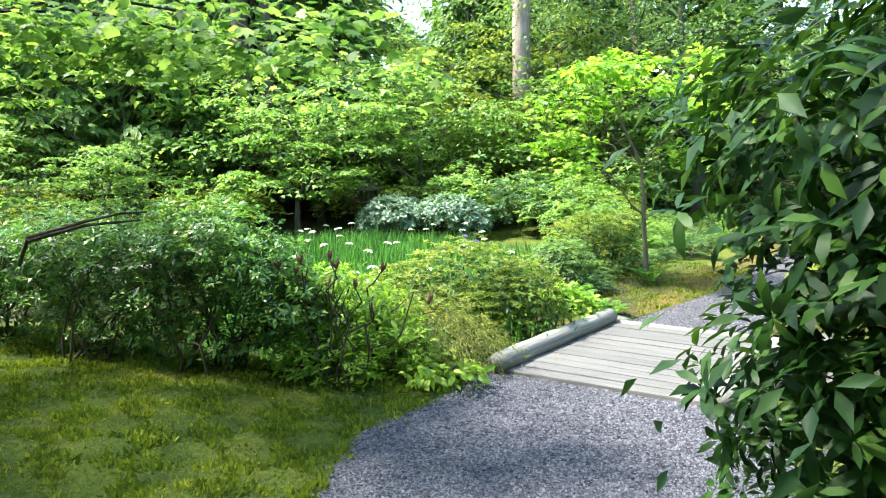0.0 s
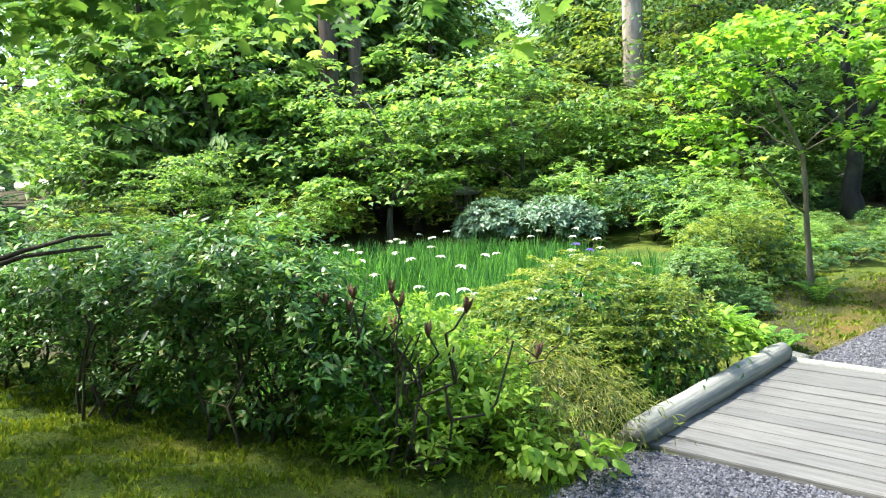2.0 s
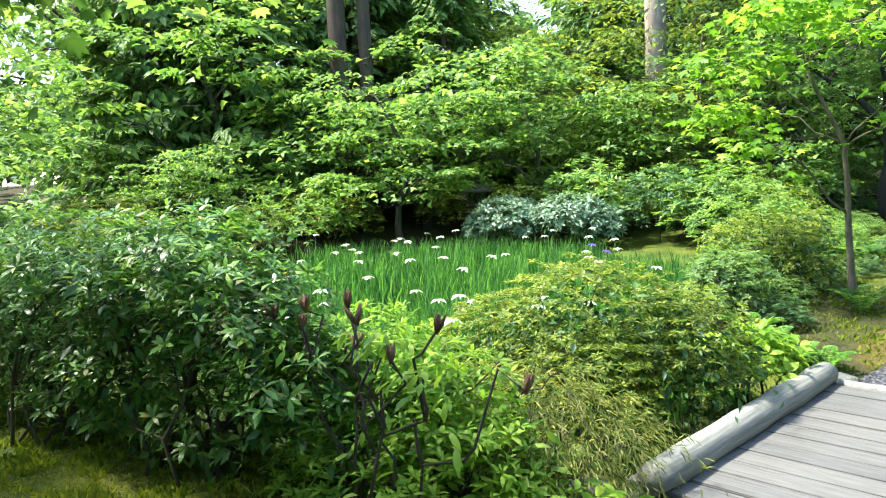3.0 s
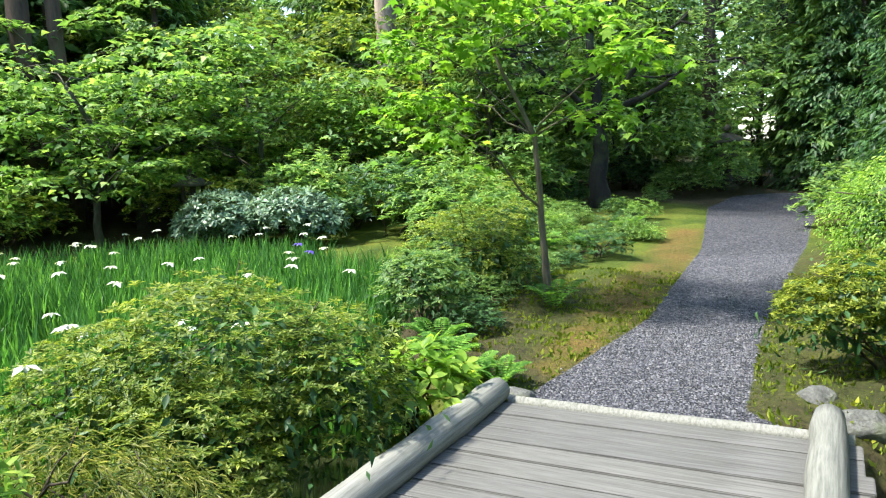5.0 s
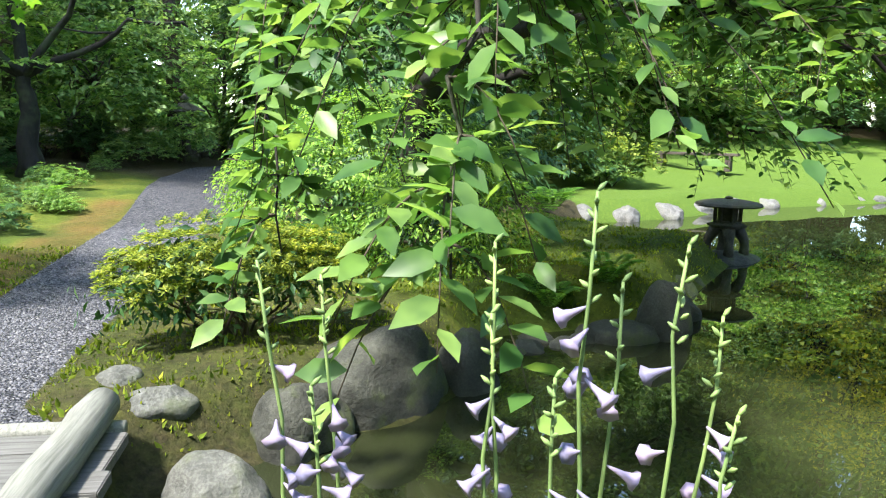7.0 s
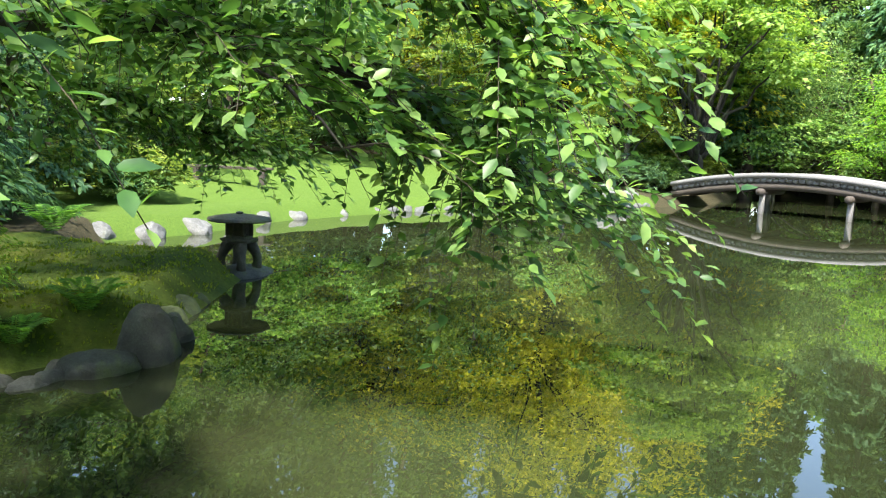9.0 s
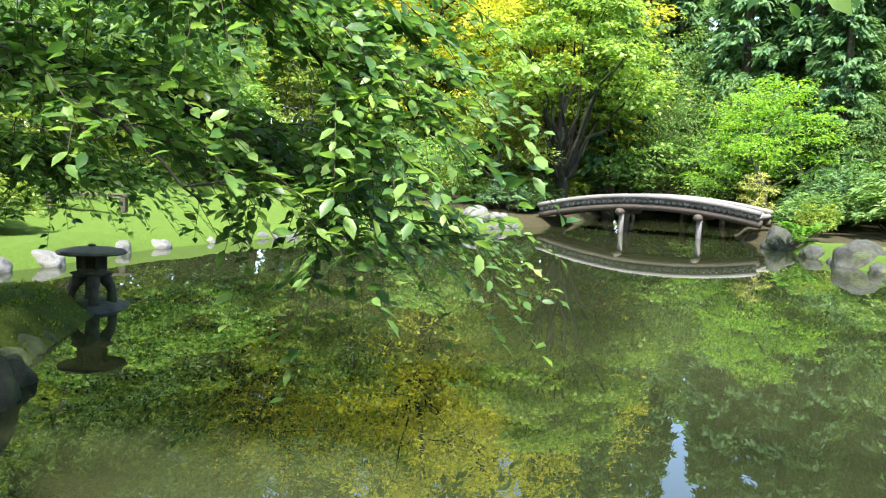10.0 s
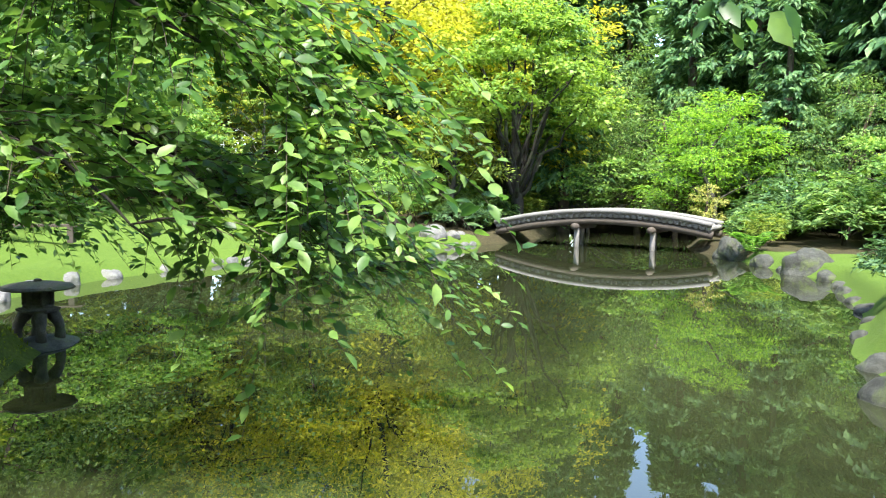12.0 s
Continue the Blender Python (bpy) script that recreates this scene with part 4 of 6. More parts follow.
for pts in (((-2.9, -4.6, 1.05), (-2.2, -4.95, 1.3), (-1.85, -4.79, 1.4), (-1.68, -4.66, 1.445), (-1.56, -4.57, 1.45)), ((-2.2, -4.95, 1.28), (-1.85, -4.8, 1.375), (-1.6, -4.59, 1.4))):
    bm = bmesh.new()
    o_ = left_bush.location
    q_ = [Vector(p) - o_ for p in pts]
    tube(bm, q_, taper(0.016, 0.006, len(q_) - 1), 7)
    part("bare_bough", bm, M["twig"], left_bush)


def bare_shrub():
    r = thing("peony_shrub", (-1.22, -3.2, gz(-1.22, -3.2) - 0.03), "nearly bare crooked stems with dry seed heads", "shrub")
    rng = random.Random(21)
    tips = [(-0.42, -0.1, 0.95), (-0.2, -0.1, 1.0), (0.12, -0.15, 1.05), (0.22, -0.2, 1.0), (0.55, -0.1, 0.98), (0.85, 0.05, 0.75), (-0.1, 0.1, 0.8), (-0.3, -0.05, 0.9), (0.35, -0.15, 0.85)]
    for i, t in enumerate(tips):
        bm = bmesh.new()
        pts = bend((rng.gauss(0, 0.07), rng.gauss(0, 0.05), -0.05), t, rng, 9, 0.09, -0.05 if i == 5 else 0.02)
        tube(bm, pts, taper(0.009, 0.0055, 9), 7)
        k = rng.randint(5, 7)
        tube(bm, bend(pts[k], pts[k] + Vector((rng.gauss(0, 0.08), rng.gauss(0, 0.08), 0.2)), rng, 4, 0.08), taper(0.01, 0.005, 4), 6)
        stem = part("stem", bm, M["twig"], r)
        bm = bmesh.new()
        for j in range(4):
            o = Vector((rng.gauss(0, 0.012), rng.gauss(0, 0.012), 0.0))
            tube(bm, [pts[-1] - Vector((0, 0, 0.01)), pts[-1] + o + Vector((0, 0, 0.03)), pts[-1] + o * 2 + Vector((0, 0, 0.07))], [0.006, 0.012, 0.002], 6)
        part("seed_head", bm, M["bud"], stem, "brown dry seed head")
    foliage("foliage", r, M["fresh"], 22, [(-0.35, 0.1, 0.85, 0.35, 0.3, 0.12), (0.5, 0.1, 0.75, 0.35, 0.25, 0.12), (0.1, 0.15, 0.9, 0.3, 0.2, 0.08), (0.0, 0.1, 0.4, 0.4, 0.25, 0.25)], 340, 0.085, "lance", clump=0.1, per=10, flat=0.4, fill=0.3, up=0.7)


bare_shrub()
AZ = dict(whorl=9, fill=0.72, up=0.75, low=-0.45, tier=0.085, open_=0.5)
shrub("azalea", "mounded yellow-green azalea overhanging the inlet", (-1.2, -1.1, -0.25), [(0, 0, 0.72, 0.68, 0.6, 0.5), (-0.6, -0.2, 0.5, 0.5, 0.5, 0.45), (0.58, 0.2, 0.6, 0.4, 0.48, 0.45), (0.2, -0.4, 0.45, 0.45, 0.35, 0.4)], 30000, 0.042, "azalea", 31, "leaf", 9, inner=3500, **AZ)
shrub("laceleaf_maple", "weeping laceleaf maple with fine feathery leaves", (-0.85, -2.35, -0.1), [(0, 0, 0.45, 0.5, 0.4, 0.28), (0.3, 0.15, 0.3, 0.35, 0.35, 0.25), (-0.35, 0, 0.4, 0.35, 0.35, 0.25)], 9500, 0.055, "lace", 32, "narrow", 6, clump=0.12, per=40, flat=0.35, fill=0.6, up=0.6, droop=1.2)
FR = dict(clump=0.09, per=10, flat=0.5, fill=0.5, up=0.75, droop=0.3)
shrub("leafy_shrub", "bright yellow-green broad-leaved plant beside the log", (-0.4, -0.22, -0.1), [(0, 0, 0.33, 0.3, 0.25, 0.2), (-0.3, 0.0, 0.28, 0.25, 0.25, 0.18), (0.1, 0.18, 0.22, 0.2, 0.2, 0.15)], 620, 0.12, "fresh", 33, "oval", 6, whorl=6, fill=0.5, up=0.7, low=-0.5, open_=0.5)
shrub("leafy_shrub", "low fresh green leaves along the moss edge", (-0.95, -2.85), [(0, 0, 0.12, 0.45, 0.22, 0.14), (0.4, 0.15, 0.1, 0.3, 0.2, 0.12), (-0.4, 0, 0.12, 0.3, 0.2, 0.12)], 700, 0.09, "fresh", 34, "oval", 4, **FR)


def fern(at, size, seed, label, mat="fern", k=13):
    r = thing("fern", (at[0], at[1], gz(*at[:2]) - 0.02 if len(at) < 3 else at[2]), label, "fern", "ferns")
    rng = random.Random(seed)
    for i in range(k):
        a, ln = 6.283 * i / k + rng.uniform(-0.2, 0.2), size * rng.uniform(0.75, 1.15)
        c, s = math.cos(a), math.sin(a)
        P, N, D, S = [], [], [], []
        for j in range(16):
            f = (j + 2) / 18
            q = (c * ln * f * 0.85, s * ln * f * 0.85, ln * (1.55 * f - 0.95 * f * f))
            for sd in (-1, 1):
                P.append(q)
                N.append((-c * 0.3, -s * 0.3, 1))
                D.append((-s * sd + 0.35 * c, c * sd + 0.35 * s, -0.15))
                S.append(ln * 0.21 * math.sin(math.pi * min(1, f * 0.9 + 0.1)) ** 0.8 + 0.01)
            P.append(q), N.append((-c * 0.3, -s * 0.3, 1)), D.append((c, s, 0.2)), S.append(ln / 12)
        ob = link_mesh("frond", leaf_mesh("frond", np.array(P), np.array(N), np.array(D), np.array(S), "leaf"), M[mat], r)
    return r


fern((-0.3, 2.8), 0.38, 41, "bright green fern at the sapling's foot", "fern", 8)
for i, (x, y, s) in enumerate(((-0.35, 0.5, 0.3), (-0.65, 0.75, 0.36), (-0.9, 1.3, 0.36), (-0.8, 0.2, 0.33), (-0.12, 0.4, 0.25), (-0.6, -0.5, 0.28), (5.0, 2.45, 0.4), (5.6, 2.6, 0.4), (-1.2, 5.6, 0.5), (-0.7, 6.6, 0.4), (-0.4, 8.6, 0.45), (7.0, 7.3, 0.6), (27.6, -0.2, 1.0))):
    fern((x, y), s, 42 + i, "green fern beside the path" if x < 2 else "green fern at the water's edge")

# shrubs behind the sapling and along the far path's left side
SB = [(0, 0, 0.5, 0.6, 0.6, 0.4), (-0.45, 0.2, 0.4, 0.45, 0.45, 0.35), (0.4, -0.1, 0.35, 0.45, 0.45, 0.35)]
SW = dict(whorl=8, fill=0.6, up=0.75, low=-0.4, tier=0.11, open_=0.4)
SK = dict(clump=0.15, per=36, flat=0.28, fill=0.7, up=0.65, droop=0.2)
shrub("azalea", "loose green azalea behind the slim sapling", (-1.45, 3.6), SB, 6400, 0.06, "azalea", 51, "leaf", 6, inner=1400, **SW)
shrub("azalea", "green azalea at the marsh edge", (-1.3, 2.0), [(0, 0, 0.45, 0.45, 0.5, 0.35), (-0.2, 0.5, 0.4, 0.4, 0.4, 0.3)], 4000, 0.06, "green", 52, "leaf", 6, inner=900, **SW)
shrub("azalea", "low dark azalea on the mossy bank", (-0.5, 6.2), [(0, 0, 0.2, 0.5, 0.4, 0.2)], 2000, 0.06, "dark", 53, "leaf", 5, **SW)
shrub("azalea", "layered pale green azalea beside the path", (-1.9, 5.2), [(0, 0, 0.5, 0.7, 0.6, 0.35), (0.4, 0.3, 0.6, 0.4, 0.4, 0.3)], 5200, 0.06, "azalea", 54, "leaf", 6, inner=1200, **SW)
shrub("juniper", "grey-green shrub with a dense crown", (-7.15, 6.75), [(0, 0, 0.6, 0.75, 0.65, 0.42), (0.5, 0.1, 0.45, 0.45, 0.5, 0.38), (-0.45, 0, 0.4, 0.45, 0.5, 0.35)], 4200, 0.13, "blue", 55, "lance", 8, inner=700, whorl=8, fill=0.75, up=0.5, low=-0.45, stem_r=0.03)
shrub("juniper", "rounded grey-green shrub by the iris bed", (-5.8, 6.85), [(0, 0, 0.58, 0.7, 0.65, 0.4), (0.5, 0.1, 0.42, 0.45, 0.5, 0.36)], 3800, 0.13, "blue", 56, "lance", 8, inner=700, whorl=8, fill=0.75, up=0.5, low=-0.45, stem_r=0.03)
SV = dict(whorl=7, fill=0.65, up=0.75, low=-0.4, tier=0.15, open_=0.35)
MB = [(0, 0, 0.55, 0.8, 0.7, 0.5), (0.5, 0.2, 0.45, 0.5, 0.5, 0.4), (-0.5, -0.1, 0.4, 0.5, 0.5, 0.38)]
protos = [shrub("shrub", "pale green mounded shrub", (-8.1, 4.4), MB, 2400, 0.085, "azalea", 57, "leaf", 3, group="understorey shrubs", **SV),
          shrub("shrub", "mid-green leafy shrub under the trees", (-3.6, 9.2), MB, 2200, 0.11, "green", 58, "leaf", 3, group="understorey shrubs", **SV),
          shrub("shrub", "dark green shrub in the shade", (-5.2, 10.6), MB, 2200, 0.11, "dark", 59, "leaf", 3, group="understorey shrubs", **SV),
          shrub("shrub", "bright maple-leaved shrub under the trees", (-2.6, 7.0), MB, 2000, 0.11, "maple", 60, "leaf", 3, group="understorey shrubs", **SV)]
rs = random.Random(77)


def scatter(count, x0, x1, y0, y1, pick, lo, hi, keep=lambda x, y: True):
    made = tries = 0
    while made < count and tries < count * 40:
        tries += 1
        x, y = rs.uniform(x0, x1), rs.uniform(y0, y1)
        w = max(float(inside_dist(q, np.array([x]), np.array([y]))[0]) for q in (POND, MARSH, NEAR_PATH, FAR_PATH))
        if w > -0.75 or not keep(x, y):
            continue
        s = rs.uniform(lo, hi)
        copy_thing(rs.choice(pick), pose(x, y, gz(x, y) - 0.03, 0, 0, rs.uniform(0, 360)) @ Matrix.Diagonal((s, s, s * rs.uniform(0.8, 1.15), 1)))
        made += 1


scatter(26, -17, -3.0, 7.5, 12.5, protos, 0.9, 1.5)
scatter(14, -13, -9.5, -3, 7, protos, 0.9, 1.5)
scatter(14, -12, -3.2, 12.5, 17, protos[1:], 1.2, 1.9)
scatter(7, -3.0, 2, 16.2, 19.5, protos[1:], 0.8, 1.2)
put_low = ((-1.0, 4.5, 0.5, 1), (-1.15, 5.9, 0.5, 3), (-0.75, 7.4, 0.42, 1), (-1.5, 7.6, 0.6, 3), (-0.75, 8.9, 0.4, 2), (-1.05, 3.0, 0.42, 1), (-0.7, 5.2, 0.3, 2), (-1.6, 9.4, 0.6, 1), (-0.9, 11.2, 0.45, 3), (-0.85, 1.9, 0.4, 2), (0.2, 15.3, 1.0, 1), (-2.6, 10.5, 0.7, 3), (-0.6, 10.2, 0.3, 2), (-2.4, 13.2, 0.7, 2), (-0.4, 13.6, 0.35, 1), (-3.0, 8.2, 0.9, 3))
for x, y, sc, k in put_low:
    copy_thing(protos[k], pose(x, y, gz(x, y) - 0.03, 0, 0, x * 77) @ Matrix.Diagonal((sc, sc, sc * 0.8, 1)))
scatter(16, -2.6, 0.3, 7.0, 15, protos[1:], 0.22, 0.36)
scatter(10, 2.6, 7.5, 7.5, 15, protos[1:3], 0.9, 1.6)
scatter(8, -12, -4.5, -9, -3.8, protos, 0.8, 1.2)

# ---- irises ----


def iris_bed():
    g = np.random.default_rng(9)
    X, Y = g.uniform(-9.6, -0.9, 60000), g.uniform(-2.2, 6.0, 60000)
    clumpy = np.array([noise.noise(Vector((x * 0.9, y * 0.9, 3))) for x, y in zip(X, Y)])
    ok = (inside_dist(MARSH, X, Y) > 0.15) & (clumpy > -0.28) & (X + 0.45 * Y < -0.2) & (Y > -2.0)
    ok &= ~((X < -7.5) & (Y > -0.9) & (Y < 3.2)) & (np.hypot(X + 1.0, Y + 1.1) > 0.9) & ((X > -4.15) | (Y > -0.73 - 0.716 * (X + 4.15)))
    X, Y = X[ok][:15000], Y[ok][:15000]
    n = len(X)
    P = np.stack([X, Y, np.full(n, WATER_Z - 0.05)], -1)
    D = unit(np.array([0, 0, 1.0]) + g.normal(size=(n, 3)) * [0.16, 0.16, 0.0])
    N = unit(g.normal(size=(n, 3)) * [1, 1, 0.1])
    S = g.uniform(0.45, 0.86, n)
    ob = link_mesh("iris_leaves", leaf_mesh("iris_leaves", P, N, D, S * 1.0, "blade"), M["iris"])
    tagged(ob, "dense bed of tall green iris blades in shallow water", "iris bed", kind="stuff")
    ob2 = None
    first = {}
    for i in range(50):
        x, y = X[i * 97 % n], Y[i * 97 % n]
        kind = "violet_petal" if i % 32 == 5 else "white_petal"
        if kind not in first:
            r = thing("iris_flower", (0, 0, 0), "white iris flower on a tall stem" if kind[0] == "w" else "violet iris flower on a tall stem", "flower", "irises in bloom")
            bm = bmesh.new()
            tube(bm, [(0, 0, 0), (0.01, 0, 0.4), (0, 0, 0.85)], [0.006, 0.005, 0.004], 5)
            part("stem", bm, M["iris"], r)
            for k in range(6):
                a = k * 1.047
                L = np.array([[0, 0, 0.85]] * 3, float)
                out = np.array([math.cos(a), math.sin(a), 0.0])
                nn = np.array([[0, 0, 1.0]]) + out * (0.3 if k % 2 else 0.7)
                dd = out[None] + np.array([[0, 0, -1.0 if k % 2 else 0.9]])
                link_mesh("petal", leaf_mesh("petal", L[:1], nn, dd, np.array([0.09 if k % 2 else 0.055]), "broad"), M[kind], r)
            first[kind] = r
            r.matrix_basis = pose(x, y, WATER_Z, 4, 3, 30)
        else:
            copy_thing(first[kind], pose(x, y, WATER_Z + rs.uniform(-0.1, 0.12), rs.uniform(-8, 8), rs.uniform(-8, 8), rs.uniform(0, 360)))


iris_bed()

# narrow zigzag plank walk across the marsh
for i, (x, y, tn) in enumerate(((-9.35, 0.55, 67), (-8.75, 2.0, 67))):
    r = thing("plank_walk", (x, y, 0), "narrow grey plank walk on short posts in the iris marsh", "footbridge", "marsh plank walk", turn=tn)
    for k in (-0.16, 0.16):
        bm = bmesh.new()
        box(bm, (1.7, 0.29, 0.07), (0, k, -0.06), (0, 0, 0), 0.01)
        part("plank", bm, M["plank"], r, smooth=False)
    for sx in (-0.6, 0.6):
        for sy in (-0.2, 0.2):
            bm = bmesh.new()
            tube(bm, [(sx, sy, -0.75), (sx, sy, -0.095)], [0.06, 0.06], 8)
            part("post", bm, M["beam"], r)

# ---- slim maple sapling and dark trunk by the far path ----
tree("maple_sapling", "slim maple sapling with bright yellow-green leaves", (-0.43, 3.12), [(1, (-0.75, -0.7, 1.75), 0.7), (2, (-1.0, -0.6, 2.55), 1.0), (3, (-0.35, -0.9, 2.95), 1.0), (3, (0.35, -0.5, 2.75), 1.0), (2, (0.9, -0.4, 2.35), 0.9), (2, (0.55, -0.1, 1.9), 0.6), (3, (-0.4, 0.3, 3.2), 1.0), (3, (0.8, 0.2, 3.2), 0.9), (2, (-1.2, 0.0, 2.1), 0.7)],
     [(0, 0, 0), (-0.05, -0.02, 0.95), (-0.08, -0.06, 1.65), (-0.4, -0.3, 2.45)], 2100, 0.105, "maple_bright", 61, "star", "bark_tan", 0.04, blob=(0.5, 0.5, 0.12), clump=0.18, per=16, flat=0.25, fill=0.3, up=0.85, droop=0.5)
tree("shade_tree", "dark-trunked tree forking low beside the path", (-1.55, 12.7), [(2, (-2.2, -1.2, 3.6), 1.2), (2, (2.0, -1.0, 3.9), 1.3), (3, (0.3, -1.6, 4.6), 1.3), (3, (-1.4, 0.8, 5.2), 1.4), (3, (1.8, 0.6, 5.2), 1.4), (2, (-2.6, 0.5, 2.9), 1.0), (2, (2.9, -0.2, 3.0), 1.0)],
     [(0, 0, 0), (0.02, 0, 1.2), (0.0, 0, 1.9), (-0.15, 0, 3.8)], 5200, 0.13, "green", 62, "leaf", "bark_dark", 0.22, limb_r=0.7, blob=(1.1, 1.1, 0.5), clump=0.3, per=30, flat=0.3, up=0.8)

# ---- layered maples and tall trees behind the marsh ----
LM = dict(shape="star3", clump=0.34, per=70, flat=0.09, fill=0.35, up=0.85, droop=0.3)
mapl = auto_tree("garden_maple", "layered green maple with thin leaning stems", (-9.9, 6.6), 3.5, 2.5, 1.5, 5200, 0.13, "maple", 71, 13, bark="bark_grey", r0=0.08, group="garden maples", **LM)
maplb = auto_tree("garden_maple", "low spreading maple with tiers of fresh leaves", (-8.2, 9.4), 3.6, 2.8, 1.4, 5600, 0.13, "maple", 72, 13, bark="bark_grey", r0=0.08, group="garden maples", **LM)
maplc = auto_tree("garden_maple", "yellow-tinged layered maple behind the pond", (-9.8, 13.4), 5.2, 3.0, 1.6, 6500, 0.14, "azalea", 73, 14, bark="bark_grey", r0=0.1, group="garden maples", **LM)
big = auto_tree("broadleaf_tree", "tall leafy green tree of the woodland", (-4.5, 16.5), 9.5, 4.2, 2.2, 10500, 0.2, "green", 74, 18, lay=0.3, bark="bark_brown", r0=0.2, group="woodland trees", clump=0.5, per=45, flat=0.3, up=0.75)
con = conifer("conifer", "tall dark conifer with drooping boughs", (-16.5, 11.2), 17, 3.0, 3.0, 12000, 75, r0=0.34, group="woodland conifers", spray=0.55)
conp = conifer("conifer", "young bright conifer with feathery boughs", (-6.3, 18.0), 9, 2.6, 1.0, 9000, 76, r0=0.16, group="woodland conifers", spray=0.6)


yew = conifer("yew", "dense dark evergreen beside the path's bend", (5.3, 9.6), 8, 2.6, 0.4, 15000, 77, r0=0.18, group="dark evergreens", spray=0.36)
for bush, kind_ in ((yew, "dark"), (conp, "conifer_light")):
    for o_ in bush.children:
        if o_.name.startswith("foliage"):
            o_.data.materials[0] = M[kind_]


def put(ob, x, y, s, turn, sz=1.0):
    return copy_thing(ob, pose(x, y, gz(x, y) - 0.05, 0, 0, turn) @ Matrix.Diagonal((s, s, s * sz, 1)))


for ob, x, y, s, tn in ((mapl, -6.8, 11.2, 0.9, 80), (mapl, -12.5, 3.2, 0.62, 140), (maplb, -12.6, 9.0, 0.75, 200), (maplb, -4.2, 12.8, 1.1, 60), (maplb, -13.5, -1.5, 1.0, 20), (mapl, -15.5, 4.8, 0.7, 250), (maplc, -6.4, 14.6, 1.1, 120), (maplc, -14, 12, 1.2, 10),
                        (mapl, -9.3, -4.6, 0.85, 300), (maplb, 1.9, 20.5, 1.2, 90), (mapl, -1.6, 17.2, 1.1, 30),
                        (big, -10, 19, 1.0, 100), (big, -18, 16, 1.1, 30), (big, 0.5, 25, 1.1, 200), (big, 5.5, 21, 0.9, 300), (big, -22, 6, 1.1, 60), (big, -20, -3, 1.0, 170), (big, -15, -9, 0.9, 280), (big, 10, 26, 1.0, 20), (big, -8, 27, 1.2, 220), (big, -28, 14, 1.3, 90),
                        (con, -14.5, 12.2, 1.0, 50), (con, -19.5, 7.8, 1.0, 170), (con, -12.3, 22, 1.3, 10), (con, -24, 10, 1.2, 200), (con, -7, 24, 1.2, 70), (con, -3, 27, 1.3, 140), (con, 4, 29, 1.2, 230), (con, -20, 22, 1.3, 300), (con, -30, 4, 1.3, 20), (con, -25, -6, 1.2, 90), (con, 9.5, 30, 1.3, 0), (con, -14, 30, 1.4, 60),
                        (conp, -2.2, 20.5, 1.0, 90), (conp, -15.5, 7.1, 1.2, 20), (conp, -11.6, 10.6, 0.9, 140), (conp, -14.2, 9.9, 1.2, 80), (conp, -17.2, 5.4, 1.2, 260), (maplb, -15.0, 5.6, 1.45, 100), (maplb, -11.2, 9.2, 1.3, 250), (conp, -10.5, 17, 1.1, 200), (conp, 3.6, 19.5, 0.9, 10), (conp, -17, 13.5, 1.0, 30), (yew, 5.2, 13.0, 1.0, 100), (yew, 8.2, 12.6, 0.95, 210), (yew, 7.0, 16.5, 1.1, 40), (yew, 4.4, 19.0, 1.1, 310)):
    put(ob, x, y, s, tn)


def bare_trunk(at, h, r, bark, label):
    rng = random.Random(int(at[0] * 10))
    root = thing("tall_tree", (at[0], at[1], gz(*at) - 0.05), label, "tree", "tall trunks")
    bm = bmesh.new()
    tube(bm, [(0.02 * math.sin(k), 0.02 * math.cos(k * 1.3), h * k / 12) for k in range(13)], [r * (1.2 if k == 0 else 1) * (1 - 0.5 * k / 12) for k in range(13)], 12, 0.05, 3)
    part("trunk", bm, M[bark], root)
    foliage("crown", root, M["conifer"], 5, [(0, 0, h, 2.2, 2.2, 2.5), (0.5, 0, h - 3, 2.5, 2.5, 1.2)], 2500, 0.4, "leaf", clump=0.5, per=30, flat=0.3, up=0.6, droop=0.6)


for at, h, r, bk in (((-12.7, 7.8), 27, 0.24, "bark_brown"), ((-12.2, 8.25), 25, 0.17, "bark_brown"), ((-7.35, 14.4), 28, 0.3, "bark_pale"), ((0.5, 20.0), 16, 0.2, "bark_brown"), ((-3.5, 19.0), 14, 0.16, "bark_grey"), ((2.6, 23.0), 15, 0.2, "bark_grey"), ((-21, 9.5), 16, 0.3, "bark_brown"), ((-0.8, 22.0), 15, 0.18, "bark_dark")):
    bare_trunk(at, h, r, bk, "tall straight woodland tree with a bare trunk")

# unseen trees added behind the walker, closing the wood and shading the near path
for ob, x, y, s_, tn in ((big, -6.8, -13.4, 1.4, 75), (big, -3.4, -13.2, 1.5, 190), (big, -2.5, -17.0, 1.0, 15), (big, 5.5, -14.0, 0.9, 140), (big, -10.0, -15.0, 1.0, 260), (big, 12.5, -15.0, 1.0, 60), (con, 1.5, -19, 1.0, 30), (con, -6, -18, 1.1, 120), (con, 8, -20, 1.1, 200), (big, -14, -16, 1.1, 330)):
    put(ob, x, y, s_, tn)


